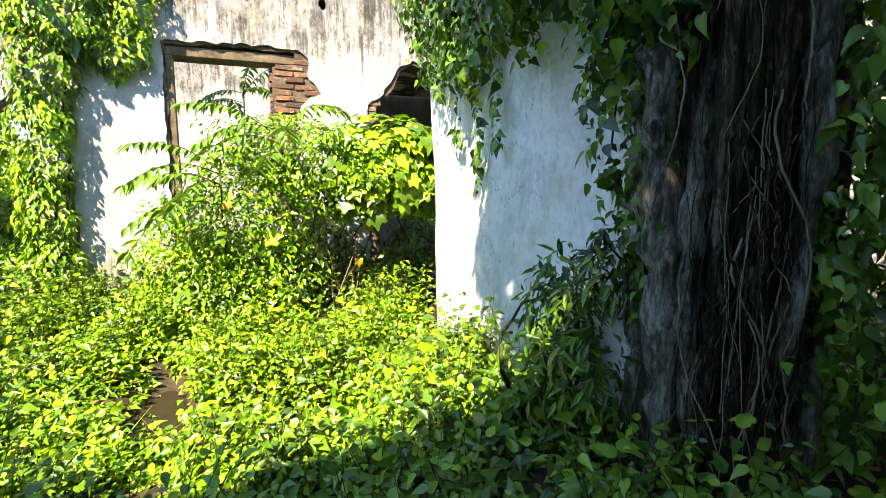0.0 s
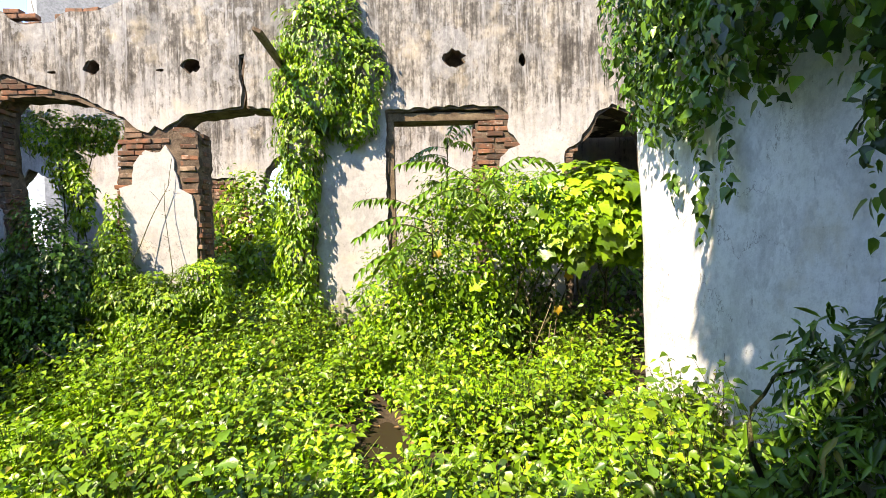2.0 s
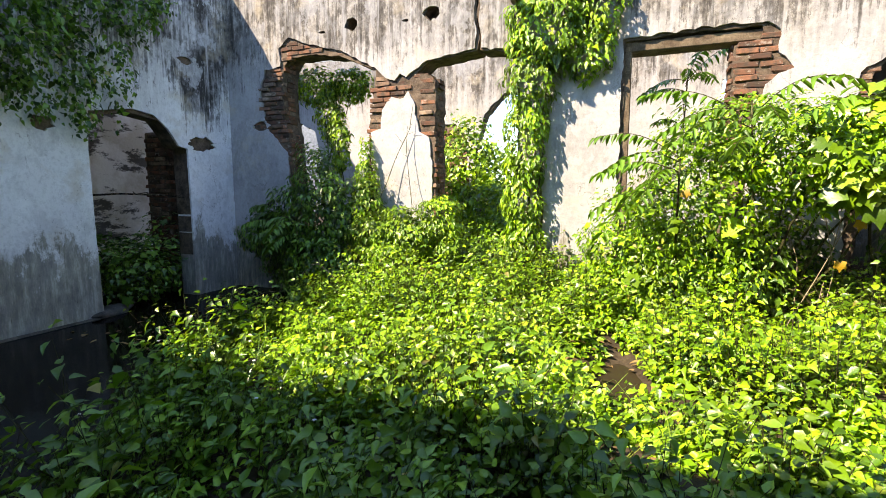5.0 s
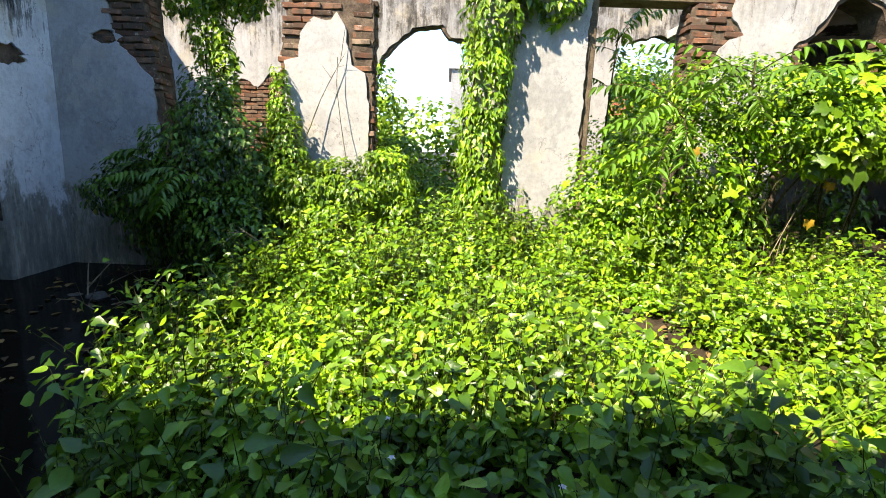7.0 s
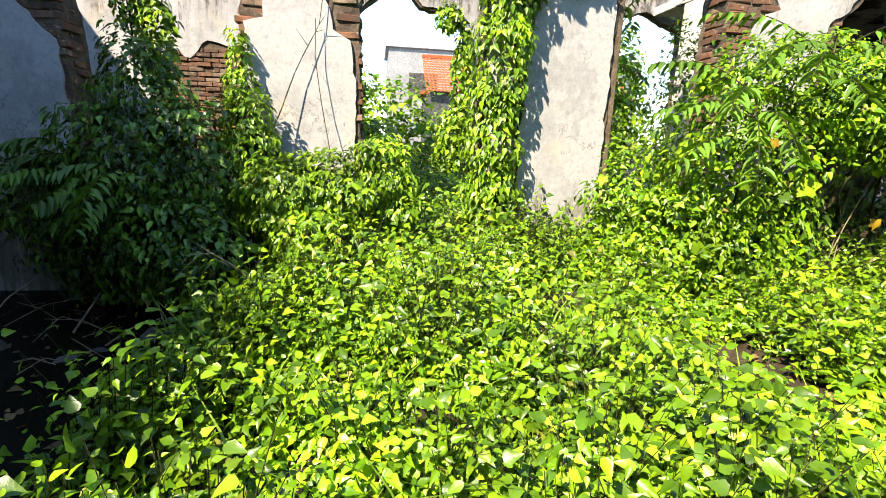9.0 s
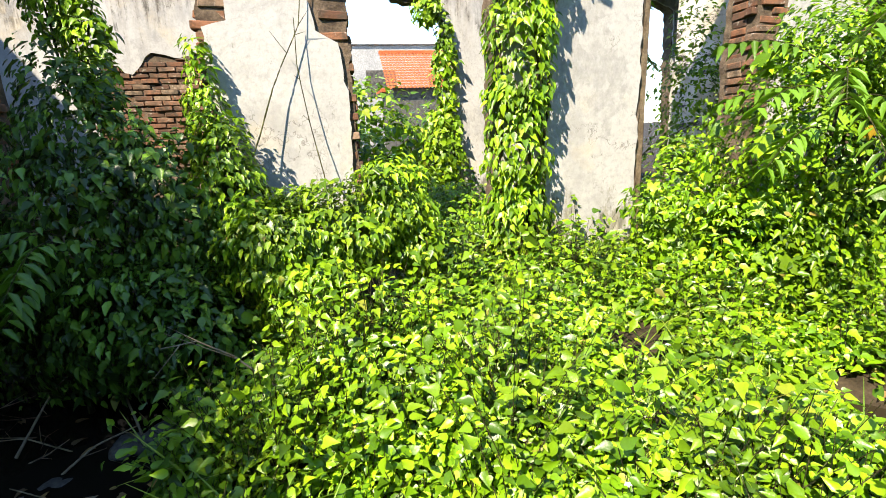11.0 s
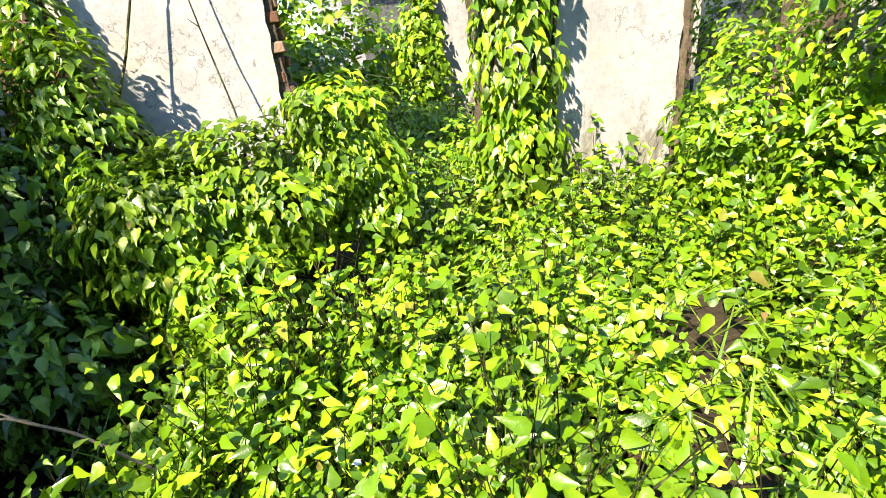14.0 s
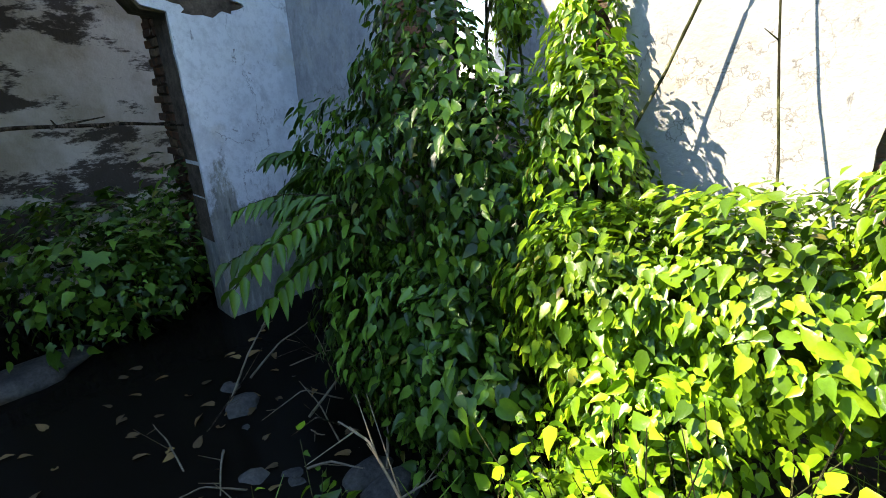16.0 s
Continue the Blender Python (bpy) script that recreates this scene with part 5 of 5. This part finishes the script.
# ---- houses past the ruin ----
def tiled_house():
    ob = thing("house", (5.2, 26.0, -0.9), "low house with an orange clay tile roof", "house")
    part("wall", box_bm((-5, 0, 0), (5, 5, 4.4)), M_STONE, ob, "dark wall under the tile roof")
    bm = bmesh.new()
    rows, cols = 14, 60
    for i in range(rows):
        for j in range(cols):
            x0, x1 = -5.3 + 10.6 * j / cols, -5.3 + 10.6 * (j + 0.96) / cols
            y0, z0 = -0.4 + 2.9 * i / rows, 4.3 + 2.0 * i / rows
            y1, z1 = -0.4 + 2.9 * (i + 1.1) / rows, 4.3 + 2.0 * (i + 1.1) / rows
            vs = [bm.verts.new(c) for c in ((x0, y0, z0 + 0.04), ((x0 + x1) / 2, y0, z0 + 0.08), (x1, y0, z0 + 0.04), (x1, y1, z1), ((x0 + x1) / 2, y1, z1 + 0.04), (x0, y1, z1))]
            bm.faces.new((vs[0], vs[1], vs[4], vs[5]))
            bm.faces.new((vs[1], vs[2], vs[3], vs[4]))
    tagged(part("roof", bm, M_TILE, ob, "orange clay roof tiles"), kind="stuff")
    part("ridge", box_bm((-5.3, 2.4, 6.24), (5.3, 2.7, 6.40), 0.03), M_TILE, ob)
    part("rear_slope", box_bm((-5.3, 2.6, 4.4), (5.3, 5.4, 4.6), 0.03), M_TILE, ob)


def white_building():
    ob = thing("building", (-16.1, 20.0, 0.0), "tall pale concrete building with a flat roof", "building")
    ob.rotation_euler = (0, 0, radians(32))
    part("wall", box_bm((0, 0, 0), (7, 9, 12.6)), M_CONCRETE, ob)
    part("parapet", box_bm((-0.15, -0.15, 12.6), (7.15, 9.15, 12.95), 0.03), M_CONCRETE, ob)
    # grey sheet that puts shade on the side turned from the sun
    part("render_panel", box_bm((0.3, -0.06, 0.1), (6.9, -0.004, 12.4)), M_GREYWALL, ob, "grey panel painting shade on the right-hand face")


tiled_house()
white_building()
ob = thing("building", (-1.0, 34.0, 0.0), "long grey flat-roofed building behind the tiled house", "building")
part("wall", box_bm((-0.7, 0, 0), (16, 6, 6.65)), M_GREYWALL, ob)
part("parapet", box_bm((-0.9, -0.2, 6.65), (16.2, 6.2, 6.9), 0.03), M_CONCRETE, ob)
for i in range(4):
    part("window", box_bm((0.6 + 3.9 * i, -0.05, 3.6), (2.4 + 3.9 * i, -0.004, 5.2), 0.01), M_STONE, ob)


# ---- bricks that show where the plaster has gone ----
def brick_meshes(n, size):
    made = []
    for k in range(n):
        bm = box_bm((-0.5 * size[0], -0.5 * size[1], -0.5 * size[2]), (0.5 * size[0], 0.5 * size[1], 0.5 * size[2]), 0.006)
        for v in bm.verts:
            v.co += 0.007 * Vector((noise.noise(v.co * 30 + Vector((k, 0, 0))), noise.noise(v.co * 30 + Vector((0, k, 5))), noise.noise(v.co * 30 + Vector((7, 0, k)))))
        me = bm_mesh(bm, "brick")
        me.materials.append(M_BRICK)
        made.append(me)
    return made


STRETCHER = brick_meshes(5, (0.205, 0.10, 0.056))
HEADER = brick_meshes(5, (0.10, 0.165, 0.056))
COURSE = 0.070


def lay(parent, region, y_face, keep, seed, step=0.218):
    """Bricks in running bond over a bare patch of a wall along x."""
    r = random.Random(seed)
    xs, zs = [p[0] for p in region], [p[1] for p in region]
    z = math.floor(min(zs) / COURSE) * COURSE
    row = int(round(z / COURSE))
    while z < max(zs):
        x = math.floor(min(xs) / step) * step + (row % 2) * step / 2
        while x < max(xs) + 0.1:
            c = (x, z + COURSE / 2)
            if inside(c, region) and keep(*c) and r.random() > 0.07:
                ob = new("brick", STRETCHER[r.randrange(5)])
                ob.parent = parent
                ob.matrix_basis = pose(c[0] + r.uniform(-0.004, 0.004), y_face + 0.05 + r.uniform(-0.018, 0.02), c[1] + r.uniform(-0.004, 0.004), r.uniform(-3, 3), r.uniform(-2, 2), r.uniform(-3.5, 3.5))
            x += step
        z += COURSE
        row += 1


def edge_x(poly, z, want):
    """Where an outline crosses the height z, at the crossing nearest to want."""
    hits = []
    for i, a in enumerate(poly):
        b = poly[(i + 1) % len(poly)]
        if (a[1] > z) != (b[1] > z):
            hits.append(a[0] + (z - a[1]) * (b[0] - a[0]) / (b[1] - a[1]))
    return min(hits, key=lambda h: abs(h - want)) if hits else want


def jamb(parent, poly, near, z0, z1, into, seed):
    """Brick ends down the side of an opening; into: the way (+1 or -1 along x) from the wall into the opening."""
    r = random.Random(seed)
    z = math.ceil(z0 / COURSE) * COURSE
    while z < z1:
        e = edge_x(poly, z + COURSE / 2, near)
        ob = new("brick", STRETCHER[r.randrange(5)])
        ob.parent = parent
        ob.matrix_basis = pose(e - into * (0.09 + r.uniform(-0.035, 0.045)), FACE + 0.016 + 0.05 + r.uniform(-0.006, 0.025), z + COURSE / 2, r.uniform(-2, 2), r.uniform(-3, 3), r.uniform(-4, 4))
        ob = new("brick", HEADER[r.randrange(5)])
        ob.parent = parent
        ob.matrix_basis = pose(e - into * (0.035 + r.uniform(-0.02, 0.02)), FACE + 0.215, z + COURSE / 2, r.uniform(-1, 1), r.uniform(-2, 2), r.uniform(-3, 3))
        z += COURSE


solid = [hole_a, hole_b, hole_c, hole_d]


def in_wall(x, z):
    return not any(inside((x + d, z), h) for h in solid for d in (-0.04, 0.04))


for i, key in enumerate(bare):
    lay(wall_n, bare[key], FACE + 0.012, in_wall, 300 + i)
jamb(wall_n, hole_a, -5.15, 1.2, 3.3, 1, 320)
jamb(wall_n, hole_b, -2.6, 0.7, 2.95, 1, 321)
jamb(wall_n, hole_a, -3.5, 0.9, 3.0, -1, 322)
jamb(wall_n, hole_c, 0.85, 1.6, 2.95, -1, 323)
jamb(wall_n, hole_d, 2.05, 1.8, 2.6, 1, 324)
jamb(wall_n, hole_d, 2.98, 2.3, 2.7, -1, 325)
lay(wall_r, [(-5.7, 1.15), (-5.65, 2.3), (-5.4, 2.48), (-4.9, 2.5), (-4.2, 2.7), (-3.4, 2.7), (-3.3, 1.15)], 9.5 + 0.008, lambda x, z: True, 340)

# loose courses along the wall's broken top
r = random.Random(360)
for x0, x1, z in ((-4.98, -4.72, 4.40), (-4.95, -4.75, 4.47), (-4.7, -4.36, 4.31), (-4.33, -3.8, 4.40), (-4.2, -3.7, 4.47), (-3.35, -2.5, 4.64), (-3.0, -2.45, 4.71), (-2.4, -1.7, 4.76), (-0.36, 1.2, 4.80), (-0.9, -0.72, 4.82)):
    x = x0
    while x < x1:
        ob = new("brick", STRETCHER[r.randrange(5)])
        ob.parent = wall_n
        ob.matrix_basis = pose(x + 0.1, FACE + 0.10 + r.uniform(-0.02, 0.03), z + r.uniform(-0.006, 0.01), r.uniform(-3, 3), r.uniform(-3, 3), r.uniform(-8, 8))
        x += 0.225

# brick jamb inside the side doorway
part("inner_jamb", box_bm((SIDE - 1.08, 5.31, -0.5), (SIDE - 0.62, 5.62, 2.34), 0.02), M_CORE, wall_w, "mortar behind the inner brick jamb")
r = random.Random(370)
for k in range(30):
    for j in range(2):
        ob = new("brick", STRETCHER[r.randrange(5)])
        ob.parent = wall_w
        ob.matrix_basis = pose(SIDE - 0.75 - 0.22 * j + (k % 2) * 0.08, 5.34 + r.uniform(-0.02, 0.01), 0.25 + COURSE * k, r.uniform(-2, 2), r.uniform(-2, 2), r.uniform(-4, 4))
